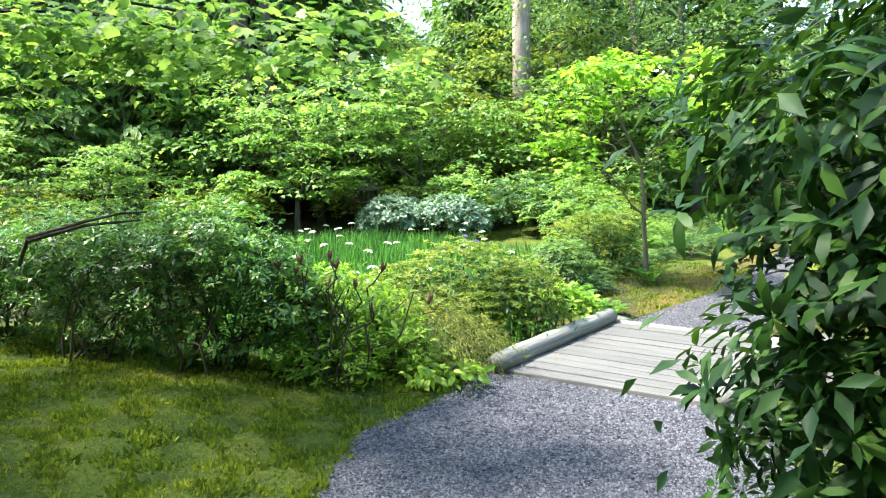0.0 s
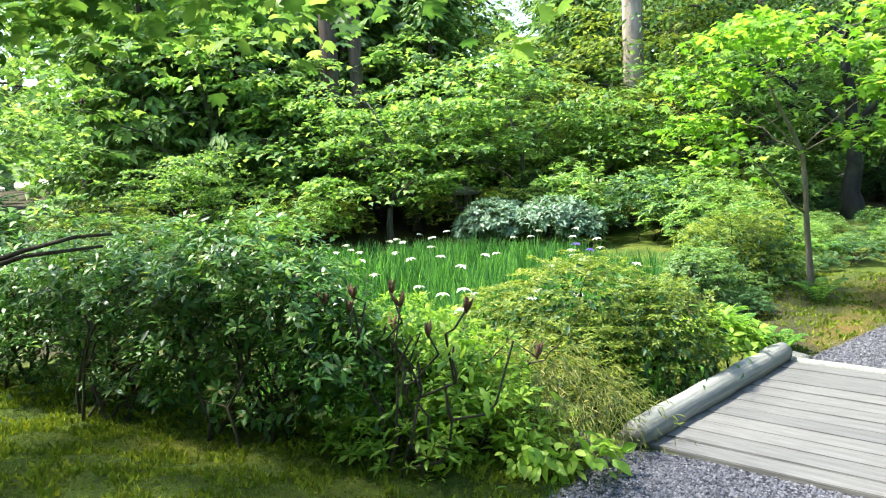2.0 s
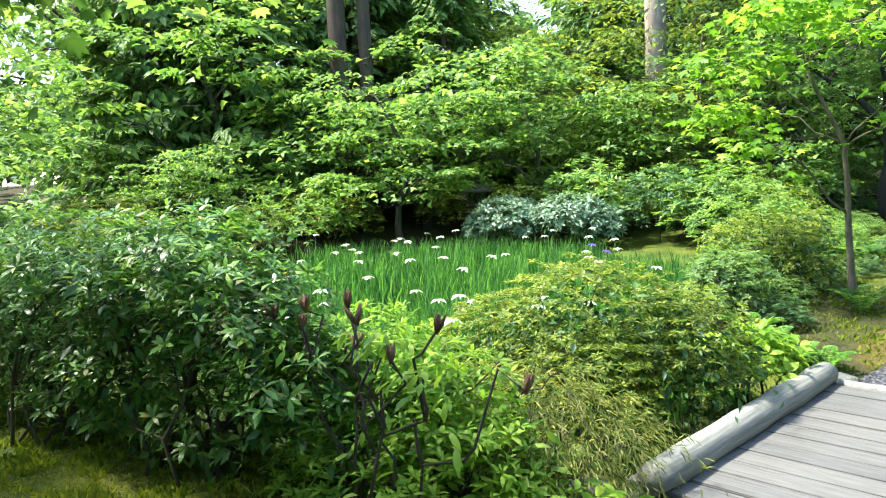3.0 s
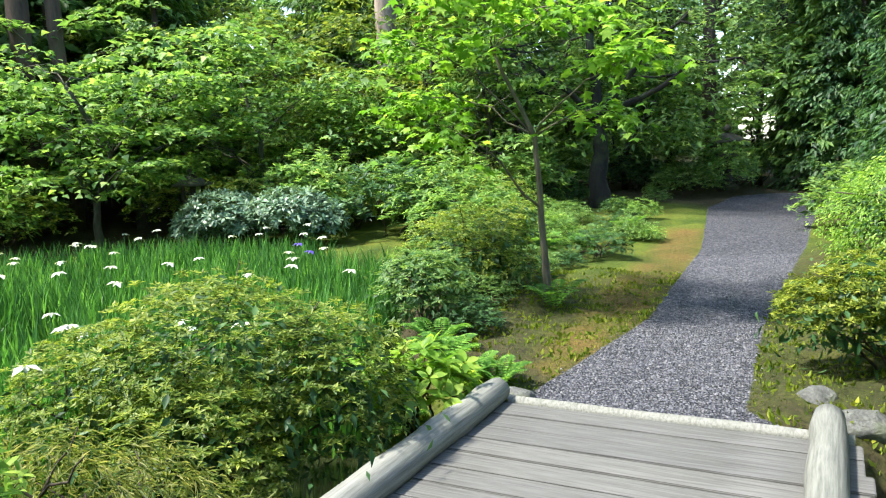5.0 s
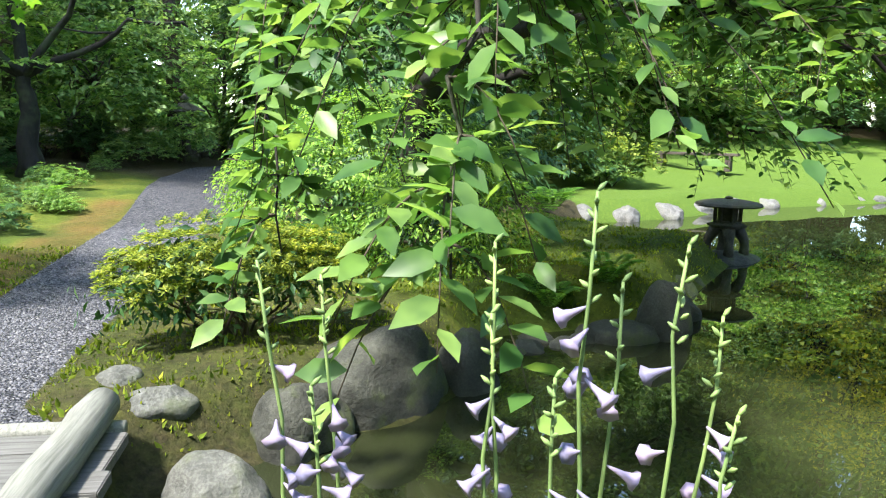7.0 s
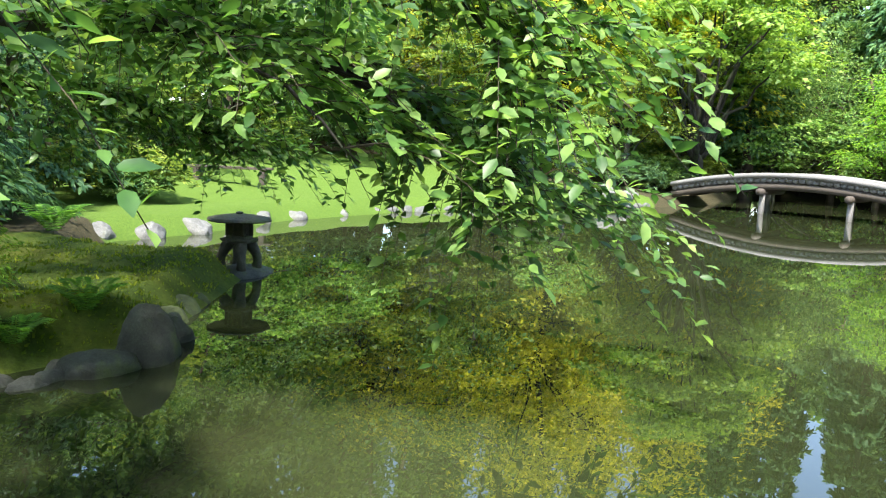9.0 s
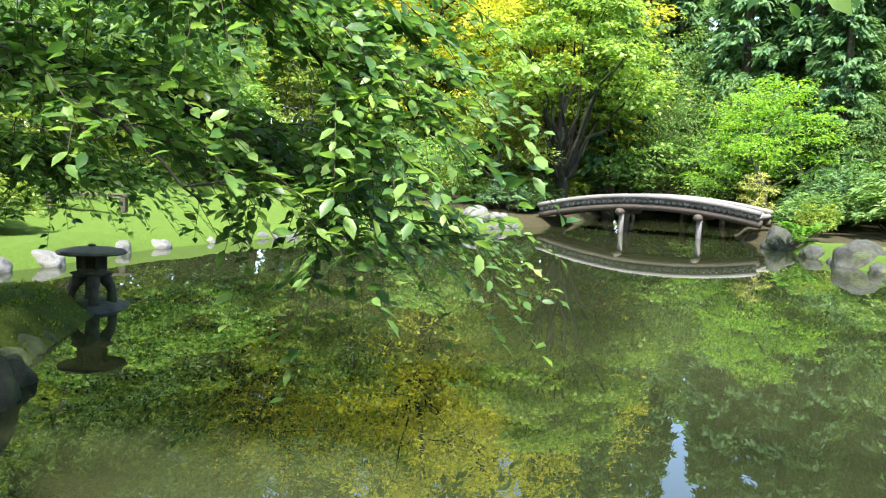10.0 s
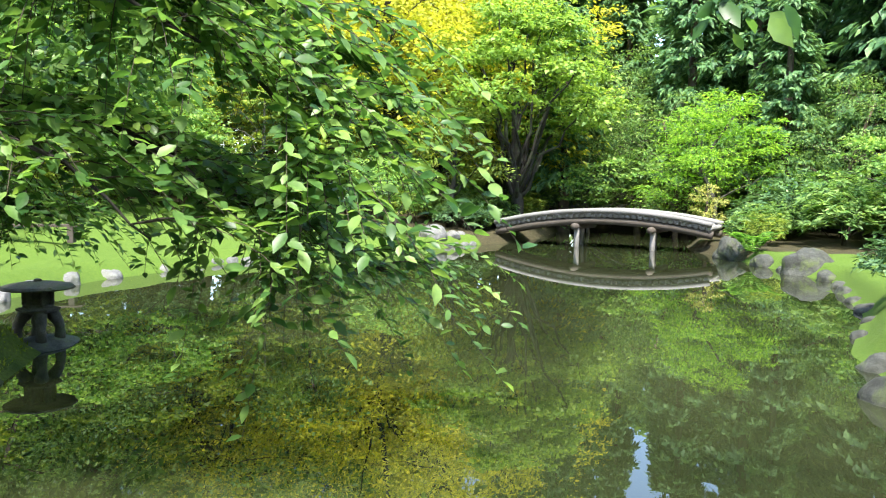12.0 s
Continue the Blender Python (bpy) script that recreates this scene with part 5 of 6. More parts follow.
# unseen tree, added only to shade the near bush and gravel
auto_tree("shade_tree", "unseen tall tree with a high crown, added to shade the gravel", (-0.8, -9.6), 10.5, 3.2, 4.8, 4200, 0.22, "green", 79, 14, lay=0.2, bark="bark_brown", r0=0.22, clump=0.45, per=40, flat=0.3, up=0.8)
tree("overhanging_bough_tree", "young tree dangling a few leaves over the water", (8.2, -7.8), [(2, (-2.05, 4.25, 2.4), 0.8), (2, (-1.0, 3.8, 3.3), 1.0), (3, (0.6, 0.6, 4.2), 1.2), (3, (-0.8, 0.2, 4.4), 1.2)], [(0, 0, 0), (0.05, 0.1, 1.4), (0, 0.3, 2.6), (0, 0.4, 3.8)], 420, 0.11, "cherry", 78, "oval", "bark_dark", 0.09, blob=(0.35, 0.35, 0.15), clump=0.15, per=14, flat=0.5, fill=0.3, up=0.7, droop=0.4)


def far_woods():
    g = np.random.default_rng(8)
    blobs = []
    for i in range(150):
        a = 6.283 * (i + g.random()) / 150
        rad = g.uniform(52, 66)
        h = g.uniform(6.5, 10)
        blobs.append((rad * math.cos(a) + 8, rad * math.sin(a) + 4, h * 0.9, 4.5, 4.5, h))
    for i in range(110):
        a = 6.283 * (i + g.random()) / 110
        rad = g.uniform(41, 47)
        blobs.append((rad * math.cos(a) + 8, rad * math.sin(a) + 4, 1.4, 3.5, 3.5, 2.4))
    P, N, D, g2, C = cloud(8, blobs, 66000, clump=1.3, per=60, flat=0.45, fill=0.75, up=0.4, droop=0.3)
    keep = P[:, 2] > 0.2
    ob = link_mesh("far_woods", leaf_mesh("far_woods", P[keep], N[keep], D[keep], g2.uniform(0.9, 1.9, keep.sum()), "broad"), M["green"])
    tagged(ob, "dense green woodland closing the garden", "woods", kind="stuff")


far_woods()

# ---- overhanging maple above the moss ----
tree("overhanging_maple", "maple reaching thin leafy boughs over the moss", (-5.2, -6.6), [(2, (1.2, 1.6, 2.75), 1.0), (2, (2.6, 2.3, 2.6), 1.0), (2, (3.6, 2.4, 2.45), 1.0), (2, (4.75, 2.3, 2.32), 0.9), (2, (4.2, 2.1, 2.5), 0.9), (2, (3.1, 1.8, 2.6), 1.0), (3, (0.5, 2.5, 3.4), 1.2), (3, (-0.5, 0.5, 4.0), 1.3)],
     [(0, 0, 0), (0.1, 0.1, 1.2), (0.4, 0.4, 2.2), (0.8, 0.6, 3.2)], 4000, 0.075, "maple", 81, "star7", "bark_dark", 0.12, blob=(0.75, 0.6, 0.16), clump=0.2, per=18, flat=0.25, fill=0.3, up=0.85, droop=0.4)

# ---- right of the near path ----
shrub("rhododendron", "tall glossy dark-leaved rhododendron beside the gravel", (2.95, -5.65), [(-0.6, -0.1, 1.2, 0.36, 0.36, 0.4), (-0.6, -0.05, 1.75, 0.45, 0.4, 0.45), (-0.2, -0.4, 1.85, 0.55, 0.45, 0.45), (0.3, 0, 1.0, 0.6, 0.5, 0.5), (-0.5, 0.05, 0.75, 0.42, 0.35, 0.3), (0.3, -0.1, 1.9, 0.6, 0.5, 0.5), (-0.3, -0.3, 1.5, 0.5, 0.45, 0.4), (0.1, -0.4, 2.4, 0.7, 0.5, 0.35)], 12600, 0.085, "glossy", 91, "lance", 12, stem_r=0.022, spread=0.1, inner=2600, whorl=7, fill=0.4, up=0.5, low=-0.8, open_=0.25)
shrub("euonymus", "low yellow-green shrub at the gravel's edge", (2.75, -6.1), [(0, 0, 0.4, 0.35, 0.35, 0.35), (0.3, -0.3, 0.4, 0.35, 0.35, 0.3)], 1300, 0.09, "azalea_gold", 92, "oval", 5, **RK)

# ---- right of the far path ----
shrub("azalea", "low spreading azalea with golden-green tips", (2.35, 1.4), [(0, 0, 0.56, 0.6, 0.5, 0.24), (0.45, 0.15, 0.5, 0.4, 0.4, 0.2), (-0.4, -0.1, 0.46, 0.38, 0.35, 0.18)], 15000, 0.042, "azalea_gold", 93, "leaf", 10, inner=1500, **AZ)
shrub("clipped_shrub", "big rounded clipped evergreen mound", (3.75, 4.3), [(0, 0, 0.7, 1.35, 1.25, 0.95), (0.5, -0.9, 0.4, 0.9, 0.7, 0.6), (-0.6, 0.6, 0.6, 0.9, 1.1, 0.7)], 24000, 0.055, "mound", 94, "leaf", 6, inner=4000, clump=0.08, per=30, flat=0.5, fill=0.93, up=0.45, stem_r=0.03)

# ---- cherry over the pond ----


def cherry():
    r = thing("cherry_tree", (4.3, 4.7, gz(4.3, 4.7) - 0.03), "cherry tree with long drooping leafy branches over the pond", "tree")
    rng = random.Random(101)
    o = Vector((4.3, 4.7, r.location.z))

    def loc(*p):
        return Vector(p) - o
    bm = bmesh.new()
    tube(bm, [loc(4.3, 4.7, o.z), loc(4.28, 4.6, 0.9), loc(4.3, 4.3, 1.7), loc(4.2, 3.9, 2.6)], [0.24, 0.19, 0.17, 0.13], 12, 0.05, 2)
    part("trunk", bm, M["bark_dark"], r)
    limbs = [([(4.28, 4.3, 1.75), (4.5, 3.0, 2.1), (5.1, 1.7, 2.2), (5.8, 1.05, 2.22), (6.45, 0.75, 2.05), (7.1, 0.4, 1.8), (7.8, 0.0, 1.35), (8.4, -0.4, 0.9)], 0.105),
             ([(4.3, 4.4, 1.6), (5.2, 4.0, 1.9), (6.2, 4.0, 1.8), (7.3, 4.1, 1.6), (8.0, 3.8, 1.3)], 0.08),
             ([(4.2, 3.9, 2.5), (3.7, 2.6, 2.75), (3.1, 1.4, 2.5), (2.7, 0.6, 2.1), (2.6, 0.0, 1.75)], 0.06),
             ([(4.2, 3.9, 2.6), (4.2, 2.4, 3.1), (3.8, 0.8, 2.9), (3.5, -0.3, 2.4), (3.4, -0.8, 1.8)], 0.06),
             ([(4.2, 3.9, 2.6), (5.4, 2.9, 3.3), (6.6, 1.8, 3.4), (7.6, 1.0, 3.0)], 0.07),
             ([(4.2, 3.9, 2.6), (3.3, 4.2, 3.6), (2.6, 4.4, 4.2)], 0.07),
             ([(4.2, 3.9, 2.6), (4.6, 4.6, 3.8), (5.0, 5.6, 4.6)], 0.07),
             ([(4.3, 4.2, 1.9), (5.6, 4.2, 2.5), (7.0, 4.2, 2.9), (8.2, 4.0, 2.9), (9.2, 4.4, 2.7)], 0.065),
             ([(5.1, 1.7, 2.2), (5.3, 0.6, 2.1), (5.6, -0.2, 1.75), (5.9, -0.5, 1.35)], 0.03),
             ([(3.5, -0.3, 2.4), (3.3, -0.9, 2.1), (3.1, -1.25, 1.5), (3.05, -1.4, 0.9)], 0.018),
             ([(3.1, 1.4, 2.5), (2.75, 0.5, 2.1), (2.55, -0.1, 1.45), (2.6, -0.4, 0.85)], 0.018),
             ([(6.45, 0.75, 2.05), (6.7, 0.0, 1.7), (7.0, -0.4, 1.4), (7.2, -0.6, 1.0)], 0.02),
             ([(4.2, 2.4, 3.1), (5.0, 0.8, 3.3), (5.6, -0.2, 2.9), (6.0, -0.8, 2.4)], 0.04),
             ([(5.4, 2.9, 3.3), (6.6, 1.2, 3.5), (7.0, 0.0, 3.1), (7.1, -0.7, 2.5), (7.2, -1.0, 1.9)], 0.035),
             ([(5.6, 1.4, 2.9), (6.2, 0.4, 3.0), (6.5, -0.4, 2.6), (6.7, -0.9, 2.0), (6.75, -1.05, 1.55)], 0.03)]
    paths = []
    for pts, rad in limbs:
        fine = []
        q = [loc(*p) for p in pts]
        for a, b in zip(q, q[1:]):
            fine += [a.lerp(b, k / 4) + Vector([rng.gauss(0, 0.02) for _ in range(3)]) for k in range(4)]
        fine.append(q[-1])
        bm = bmesh.new()
        tube(bm, fine, taper(rad, rad * 0.2, len(fine) - 1), 8, 0.06, 3)
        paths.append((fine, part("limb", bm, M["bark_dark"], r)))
    # drooping twigs with leaves set alternately along them
    counts = [115, 140, 110, 120, 80, 14, 30, 60, 60, 24, 24, 40, 70, 75, 55]
    for (path, limb), cnt in zip(paths, counts):
        P, N, D, S = [], [], [], []
        tw = bmesh.new()
        for i in range(cnt):
            f = 0.25 + 0.75 * (i + rng.random()) / cnt
            base = path[min(len(path) - 1, int(f * (len(path) - 1)))]
            tip_dir = (path[-1] - path[0]).normalized()
            a = rng.uniform(0, 6.283)
            side = Vector((math.cos(a), math.sin(a), 0)) * 0.75 + tip_dir * 0.5
            sag = rng.uniform(0.25, 0.75)
            ln = rng.uniform(0.25, 0.6) if cnt == 24 else rng.uniform(0.5, 1.5)
            pts = [base + side * ln * 0.85 * s + Vector((0, 0, 0.16 * ln * math.sin(2.4 * s) - ln * sag * s * s)) for s in (0, 0.15, 0.3, 0.45, 0.6, 0.8, 1)]
            if any(p.x + o.x < 2.28 + 0.12 * max(0.0, p.y + o.y + 1) for p in pts):
                continue
            if cnt > 40 and any(4.5 < p.x + o.x < 5.9 and p.y + o.y < 2.6 and p.z + o.z < 1.4 for p in pts):
                continue
            tube(tw, pts, taper(0.0055, 0.002, 6), 5)
            k = int(ln * 25)
            for j in range(k):
                s = 0.15 + 0.85 * (j + 0.5) / k
                u = s * 6
                q = pts[int(u)].lerp(pts[min(6, int(u) + 1)], u - int(u))
                b = (1 if j % 2 else -1) * rng.uniform(0.1, 1.5)
                P.append(q)
                D.append((side.x * 0.8 - side.y * b, side.y * 0.8 + side.x * b, rng.uniform(-1.0, 0.15)))
                N.append((rng.gauss(0, 0.5) + side.x * 0.2, rng.gauss(0, 0.5) + side.y * 0.2, 1))
                S.append(rng.uniform(0.11, 0.17) if cnt == 24 else rng.uniform(0.07, 0.15))
        part("branchwork", tw, M["twig"], limb)
        link_mesh("foliage", leaf_mesh("foliage", np.array([list(p) for p in P]), np.array(N), np.array(D), np.array(S), "oval"), M["cherry"], limb)
    foliage("crown", r, M["cherry"], 102, [(*loc(*b[:3]), *b[3:]) for b in ((4.9, 4.4, 4.0, 1.5, 1.4, 0.7), (6.4, 2.6, 3.6, 1.6, 1.3, 0.5), (3.7, 2.0, 3.5, 0.9, 1.2, 0.45), (5.2, 5.4, 4.4, 1.8, 1.5, 0.8), (7.6, 1.5, 3.2, 0.9, 0.9, 0.4), (4.6, 1.2, 3.4, 1.3, 1.2, 0.4), (6.8, 0.6, 3.9, 1.6, 1.6, 0.6), (5.6, 0.2, 4.0, 1.4, 1.3, 0.5), (7.9, 3.4, 2.9, 1.2, 1.1, 0.75), (8.9, 4.3, 3.0, 1.1, 1.1, 0.75), (7.0, 4.6, 2.9, 1.3, 1.2, 0.8))], 18000, 0.12, "oval", clump=0.25, per=25, flat=0.4, up=0.7, droop=0.4)


cherry()

# ---- hosta in bloom on the near bank ----


def hosta():
    bz = gz(2.9, -2.35)
    r = thing("hosta", (2.9, -2.35, bz - 0.02), "hosta with tall stalks of lilac bell flowers", "hosta")
    rng = random.Random(111)
    g = np.random.default_rng(111)
    n = 26
    a = g.random(n) * 6.283
    rad = g.uniform(0.05, 0.25, n)
    P = np.stack([np.cos(a) * rad, np.sin(a) * rad * 0.7, g.uniform(0.08, 0.2, n)], -1)
    D = np.stack([np.cos(a), np.sin(a), g.uniform(-0.2, 0.5, n)], -1)
    link_mesh("foliage", leaf_mesh("foliage", P, np.tile([0, 0, 1.0], (n, 1)) + g.normal(size=(n, 3)) * 0.3, D, g.uniform(0.16, 0.26, n), "oval"), M["hosta"], r)
    stalks = [(-0.42, 0.15, 1.17), (-0.30, 0.25, 1.12), (-0.34, 0.02, 0.98), (-0.02, 0.05, 1.08), (0.05, -0.08, 1.0), (0.1, -0.1, 1.31), (0.0, 0.1, 1.2), (0.18, -0.05, 1.15), (0.27, -0.1, 1.22), (0.38, -0.05, 1.08), (0.33, -0.18, 0.95)]
    for x, y, z in stalks:
        z -= bz
        foot = Vector((x * 0.75, y * 0.7 - 0.02, 0.02))
        pts = bend(foot, (x, y, z), rng, 8, 0.012)
        bm = bmesh.new()
        tube(bm, pts, taper(0.0065, 0.003, 8), 7)
        stalk = part("stalk", bm, M["stalk"], r)
        for k in range(rng.randint(5, 8)):
            f = rng.uniform(0.5, 0.86)
            q = Vector(pts[0]).lerp(Vector(pts[-1]), f)
            b = rng.uniform(0, 6.283)
            out = Vector((math.cos(b), math.sin(b), -0.55)).normalized()
            bm = bmesh.new()
            ln = rng.uniform(0.042, 0.062)
            ax = [q, q + out * ln * 0.3, q + out * ln * 0.6, q + out * ln * 0.85, q + out * ln]
            tube(bm, ax, [0.002, 0.0045, 0.0075, 0.012, 0.021], 6)
            part("bell", bm, M["lilac"], stalk)
        bm = bmesh.new()
        for k in range(9):
            f = 0.86 + 0.14 * k / 8
            q = Vector(pts[0]).lerp(Vector(pts[-1]), f)
            b = k * 2.4
            out = Vector((math.cos(b), math.sin(b), 0.7)).normalized()
            tube(bm, [q, q + out * 0.012, q + out * 0.024], [0.0025, 0.005, 0.0015], 5)
        part("flower_tip", bm, M["stalk"], stalk)


hosta()

# ---- far shore ----
rb = random.Random(121)
fan = []
for i in range(20):
    a, f = i * 2.4, (i + 0.5) / 20
    rad = 4.3 * math.sqrt(max(0.06, 1 - abs(f - 0.35) ** 1.5 * 1.9)) * rb.uniform(0.5, 1.0)
    fan.append((1 if i % 3 else 2, (rad * math.cos(a), rad * math.sin(a), 4.7 + 5.5 * f), rb.uniform(0.8, 1.2)))
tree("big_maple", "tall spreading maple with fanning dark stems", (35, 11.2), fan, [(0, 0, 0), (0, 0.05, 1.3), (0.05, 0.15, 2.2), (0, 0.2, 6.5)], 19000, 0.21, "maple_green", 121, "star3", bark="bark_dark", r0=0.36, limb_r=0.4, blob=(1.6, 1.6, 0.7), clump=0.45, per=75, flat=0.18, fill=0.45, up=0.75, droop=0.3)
auto_tree("garden_maple", "domed pale green maple behind the arched bridge", (37, 2.8), 6.0, 2.7, 1.8, 11000, 0.17, "maple_bright", 122, 14, bark="bark_grey", r0=0.12, clump=0.4, per=50, flat=0.15, up=0.9)
yel = auto_tree("yellow_maple", "sunlit yellow-green maple behind the lawn", (33, 22), 10.5, 4.2, 2.5, 13000, 0.21, "maple_yellow", 123, 18, lay=0.3, bark="bark_dark", r0=0.2, group="yellow maples", clump=0.45, per=40, flat=0.25, up=0.8)
auto_tree("small_tree", "small pale-leaved tree on the lawn", (25.6, 11.6), 2.7, 1.4, 1.3, 2500, 0.16, "maple", 124, 8, bark="bark_grey", r0=0.05, clump=0.25, per=30, flat=0.2, up=0.85)
auto_tree("dark_stem_maple", "slender multi-stemmed maple by the lawn", (31.5, 12.8), 5.2, 2.0, 2.2, 5000, 0.18, "azalea", 125, 12, bark="bark_dark", r0=0.14, clump=0.35, per=40, flat=0.3, up=0.8)
for ob, x, y, s, tn in ((yel, 39, 18, 1.3, 80), (yel, 28.5, 26, 1.05, 200), (maplc, 24, 25.5, 1.6, 300), (big, 20, 25, 0.9, 40), (big, 30.2, 19.5, 0.75, 120), (big, 14, 24, 0.9, 200), (maplc, 27, 19.5, 1.1, 40), (maplb, 22.5, 19.8, 1.1, 70), (maplb, 17, 20.5, 1.2, 190), (maplc, 12, 18.5, 1.1, 300),
                        (con, 45, -3, 1.15, 200), (con, 43, -8, 1.0, 50), (con, 40, 0.5, 0.8, 110), (con, 39, -5, 0.85, 150),
                        (big, 41, 5.5, 0.75, 30), (big, 38, -2.2, 0.65, 130), (mapl, 33, -4.5, 1.2, 40), (mapl, 27, -7, 1.2, 190), (mapl, 18, -8.5, 1.2, 90), (big, 30, -12, 0.9, 10), (big, 20, -14, 1.0, 40), (con, 36, -14, 1.1, 70), (maplb, 40, 9.5, 1.3, 120)):
    put(ob, x, y, s, tn)
# tall crowns closing the far wood: dark conifers, then yellow maples, then green
for i in range(24):
    deg = -22 + 4.4 * i
    d_ = 43 + 4 * math.sin(i * 2.3)
    ob, s_ = (con, 1.45) if deg < 10 else (con, 1.02) if deg < 25 else (yel, 1.5) if deg < 41 else (big, 1.75)
    put(ob, 3 + d_ * math.cos(radians(deg)), -4 + d_ * math.sin(radians(deg)), s_ * (1 + 0.12 * math.sin(i * 1.7)), 53 * i)
# tall conifer wall behind the far bank
for i, (x, y, s_) in enumerate(((44, -16, 1.5), (47, -11, 1.6), (49, -6, 1.55), (51, -1, 1.25), (53, 4, 1.2), (54, 9, 1.05), (50, 1.5, 1.2), (50, 6.4, 1.1), (49, 11, 1.0), (51, 13.5, 1.1), (52, 17, 1.35), (52, 14, 1.5), (51, 19, 1.6), (49, 24, 1.6), (45, 28, 1.6), (40, 32, 1.65), (34, 35, 1.6), (28, 37, 1.65), (22, 36, 1.6), (15, 35, 1.6), (45, 16, 1.2), (36, 26, 1.25), (32, 30, 1.3), (24, 30, 1.25), (43, 24, 1.3), (46, -20, 1.5))):
    put(con, x, y, s_, 47 * i)
for i, (x, y, s_) in enumerate(((42, 19, 1.25), (37, 21, 1.2), (30, 24.5, 1.15), (45, 11, 1.0), (43, 8, 0.9), (47, 5, 0.9))):
    put(yel if i < 3 else big, x, y, s_, 67 * i)
protos2 = [shrub("shrub", "rounded green shrub on the far bank", (32.4, 11.6), MB, 2200, 0.14, "green", 131, "leaf", 3, group="far bank shrubs", **SV), shrub("shrub", "yellow-green mounded shrub on the far bank", (30.2, -0.2), MB, 2200, 0.13, "azalea", 132, "leaf", 3, group="far bank shrubs", **SV), shrub("shrub", "dark evergreen shrub on the far bank", (36, 0.6), MB, 2200, 0.13, "evergreen", 133, "leaf", 3, group="far bank shrubs", **SV)]
scatter(14, 30, 38, 11.5, 17, protos2, 1.2, 2.0)
for i in range(9):
    put(protos2[i % 3], 45 + (i % 2), 1.0 + 1.5 * i, 2.4, 70 * i)
scatter(16, 31, 40, -6, 0.6, protos2, 1.3, 2.4)
scatter(18, 12, 31, 19.5, 23, protos2, 1.2, 2.0)
scatter(9, 17, 30, -7.5, -4.2, protos2, 0.9, 1.5)
scatter(6, 8, 12, 11.5, 16, protos2, 1.0, 1.5)


def cloud_pine(at):
    r = thing("cloud_pine", (at[0], at[1], gz(*at) - 0.03), "small cloud-pruned pine with pale round pads", "tree")
    bm = bmesh.new()
    tube(bm, [(0, 0, 0), (0.1, 0.05, 0.7), (-0.05, 0.0, 1.3), (0.05, 0, 1.9)], [0.09, 0.07, 0.05, 0.03], 8)
    part("trunk", bm, M["bark_brown"], r)
    for i, (x, y, z, s) in enumerate(((0.05, 0, 1.95, 0.36), (-0.2, 0.25, 1.62, 0.34), (0.15, -0.3, 1.45, 0.4), (-0.1, 0.15, 1.15, 0.42), (0.1, -0.25, 0.9, 0.4))):
        foliage("foliage", r, M["pine"], 140 + i, [(x, y, z, s, s, s * 0.42)], 500, 0.07, "leaf", clump=0.06, per=15, fill=0.9, up=0.5)


cloud_pine((33.0, 2.3))


def bench(at, turn):
    r = thing("bench", (at[0], at[1], gz(*at)), "low dark brown wooden bench beyond the lawn", "bench", turn=turn)
    for k in (-0.17, 0.0, 0.17):
        bm = bmesh.new()
        box(bm, (2.2, 0.15, 0.06), (0, k, 0.43), (0, 0, 0), 0.008)
        part("seat_slat", bm, M["beam"], r, smooth=False)
    for sx in (-0.85, 0.85):
        bm = bmesh.new()
        box(bm, (0.14, 0.5, 0.4), (sx, 0, 0.2), (0, 0, 0), 0.01)
        part("leg", bm, M["beam"], r, smooth=False)


bench((13.9, 14.2), -42)

# ---- loose cover: gravel stones, moss tufts ----


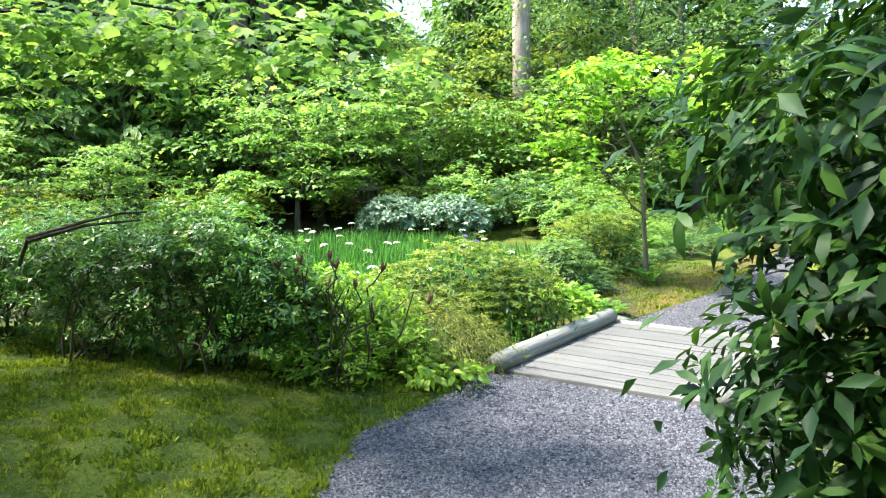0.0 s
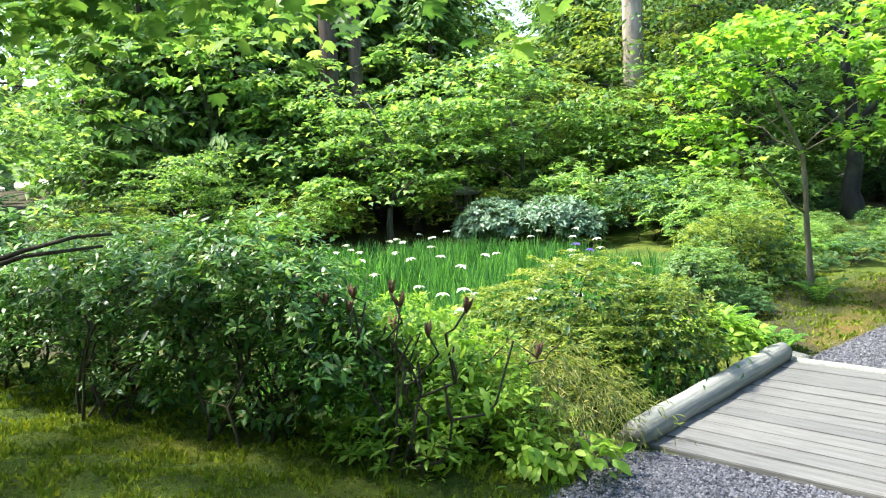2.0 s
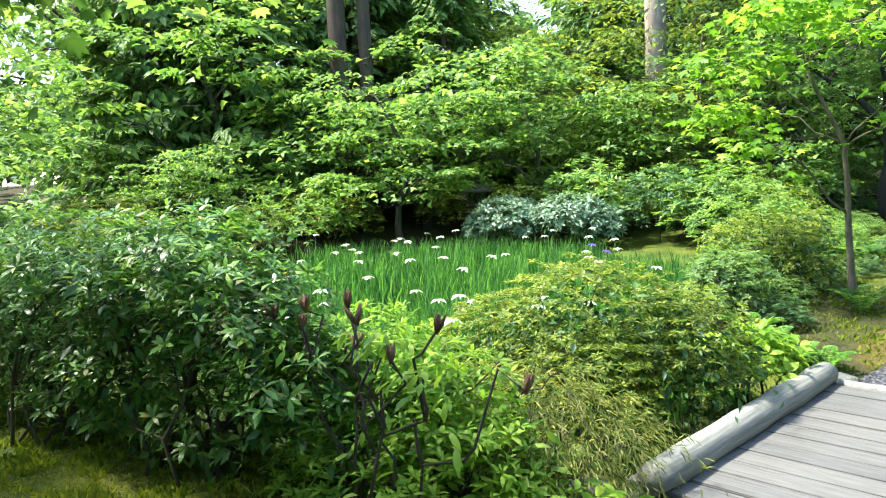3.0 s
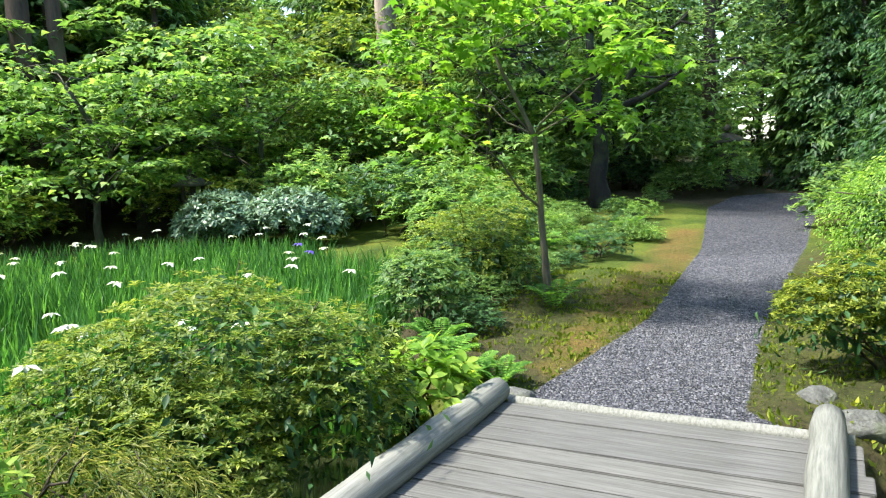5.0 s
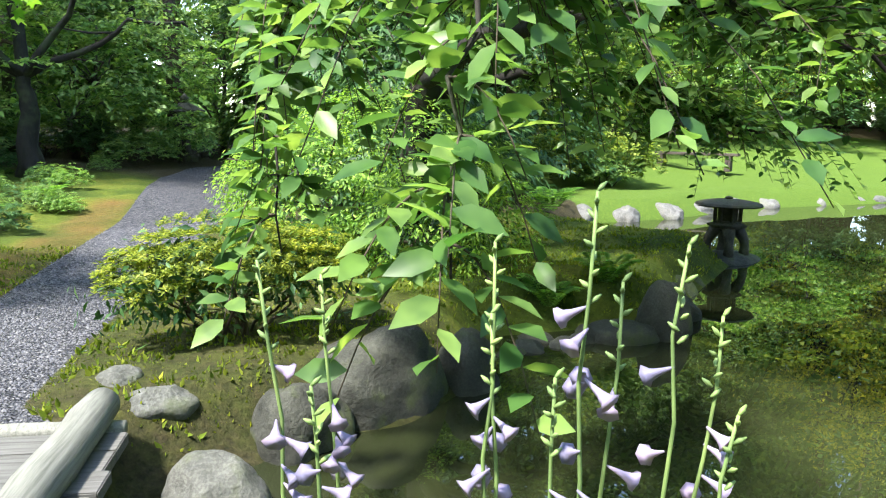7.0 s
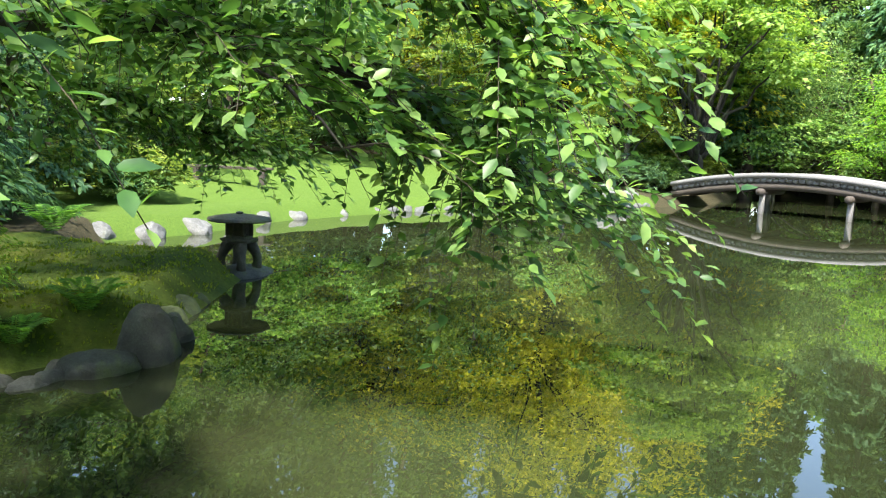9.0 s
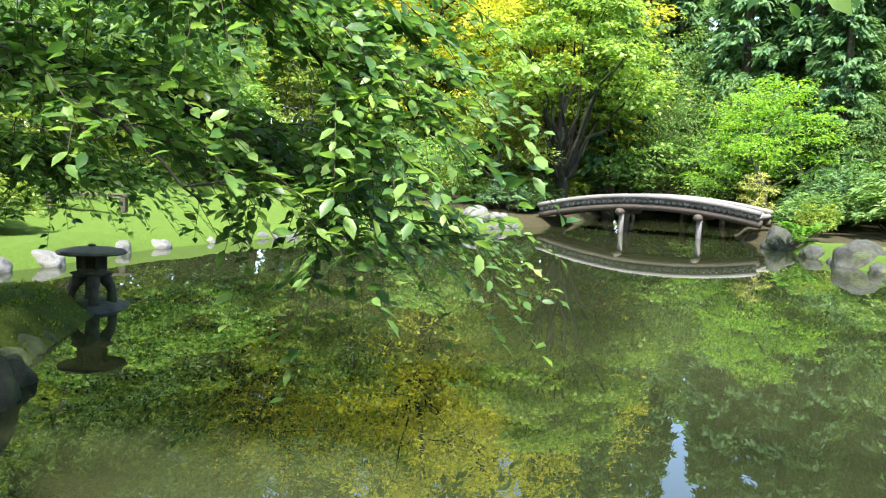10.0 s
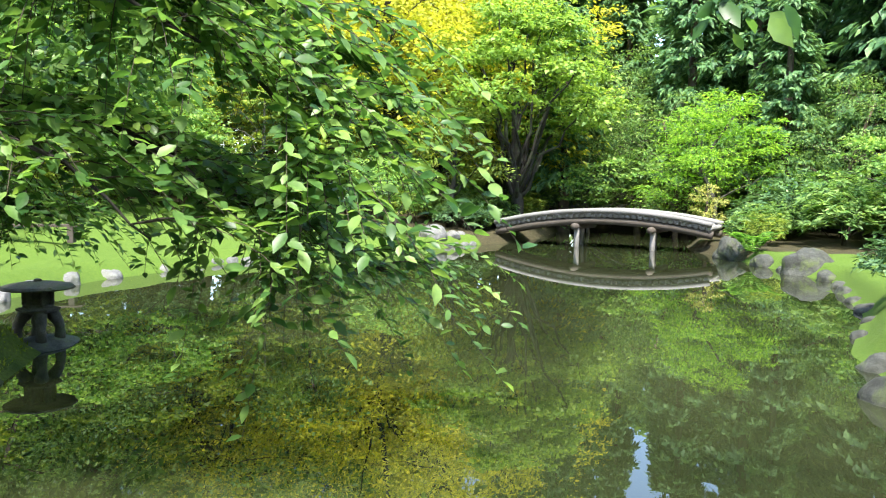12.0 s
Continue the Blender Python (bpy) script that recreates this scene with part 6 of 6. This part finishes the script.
def gravel_stones():
    g = np.random.default_rng(3)
    X, Y = np.concatenate([g.uniform(-0.7, 3.6, 60000), g.uniform(0, 2.6, 16000)]), np.concatenate([g.uniform(-7.4, -2.1, 60000), g.uniform(0.02, 6.5, 16000)])
    ok = np.maximum(inside_dist(NEAR_PATH, X, Y), inside_dist(FAR_PATH, X, Y)) > 0.02 + 0.06 * g.normal(size=len(X))
    X, Y = X[ok], Y[ok]
    n = len(X)
    S = g.uniform(0.005, 0.012, n)
    V = np.array([(1, 0, -0.3), (-1, 0, -0.3), (0, 1, -0.3), (0, -1, -0.3), (0.1, 0, 0.7)], float)
    F = np.array([(0, 2, 4), (2, 1, 4), (1, 3, 4), (3, 0, 4)])
    a = g.random(n) * 6.283
    R = np.zeros((n, 3, 3))
    R[:, 0, 0], R[:, 0, 1], R[:, 1, 0], R[:, 1, 1], R[:, 2, 2] = np.cos(a), -np.sin(a), np.sin(a), np.cos(a), 1
    co = np.einsum("nij,nkj->nki", R, V[None] * g.uniform(0.7, 1.3, (n, 5, 1)) * S[:, None, None]) + np.stack([X, Y, ground_z(X, Y) + S * 0.35], -1)[:, None]
    idx = (F[None] + (np.arange(n) * 5)[:, None, None]).reshape(-1).astype(np.int32)
    me = bpy.data.meshes.new("gravel_stones")
    me.vertices.add(n * 5)
    me.vertices.foreach_set("co", co.reshape(-1).astype(np.float32))
    me.loops.add(n * 12)
    me.loops.foreach_set("vertex_index", idx)
    me.polygons.add(n * 4)
    me.polygons.foreach_set("loop_start", np.arange(0, n * 12, 3, dtype=np.int32))
    me.update(calc_edges=True)
    tagged(link_mesh("gravel_stones", me, M["gravel"]), "loose blue-grey crushed gravel of the path", "gravel", kind="stuff")


gravel_stones()


def moss_tufts():
    g = np.random.default_rng(5)
    X, Y = g.uniform(-5.5, 0.6, 95000), g.uniform(-6.8, -2.6, 95000)
    ok = (inside_dist(NEAR_PATH, X, Y) < 0.03 * g.normal(size=len(X))) & (inside_dist(MARSH, X, Y) < -0.1)
    X, Y = X[ok], Y[ok]
    X2, Y2 = g.uniform(-0.9, 4.5, 24000), g.uniform(0.1, 5.0, 24000)
    ok = (inside_dist(FAR_PATH, X2, Y2) < 0.0) & (np.maximum(inside_dist(POND, X2, Y2), inside_dist(MARSH, X2, Y2)) < -0.15)
    X, Y = np.concatenate([X, X2[ok]]), np.concatenate([Y, Y2[ok]])
    X3, Y3 = g.uniform(4.2, 8.9, 16000), g.uniform(1.8, 6.6, 16000)
    ok = inside_dist(POND, X3, Y3) < -0.08
    X, Y = np.concatenate([X, X3[ok]]), np.concatenate([Y, Y3[ok]])
    n = len(X)
    P = np.stack([X, Y, ground_z(X, Y) - 0.004], -1)
    D = unit(np.array([0, 0, 0.7]) + g.normal(size=(n, 3)) * [0.6, 0.6, 0.1])
    N = unit(g.normal(size=(n, 3)) * [1, 1, 0.3])
    link = link_mesh("moss_tufts", leaf_mesh("moss_tufts", P, N, D, g.uniform(0.02, 0.055, n) * (0.7 + 0.6 * (np.sin(X * 9 + np.sin(Y * 7)) * np.sin(Y * 11) > 0)), "leaf"), M["moss_tuft"])
    tagged(link, "soft yellow-green moss covering the bank", "moss", kind="stuff")


moss_tufts()
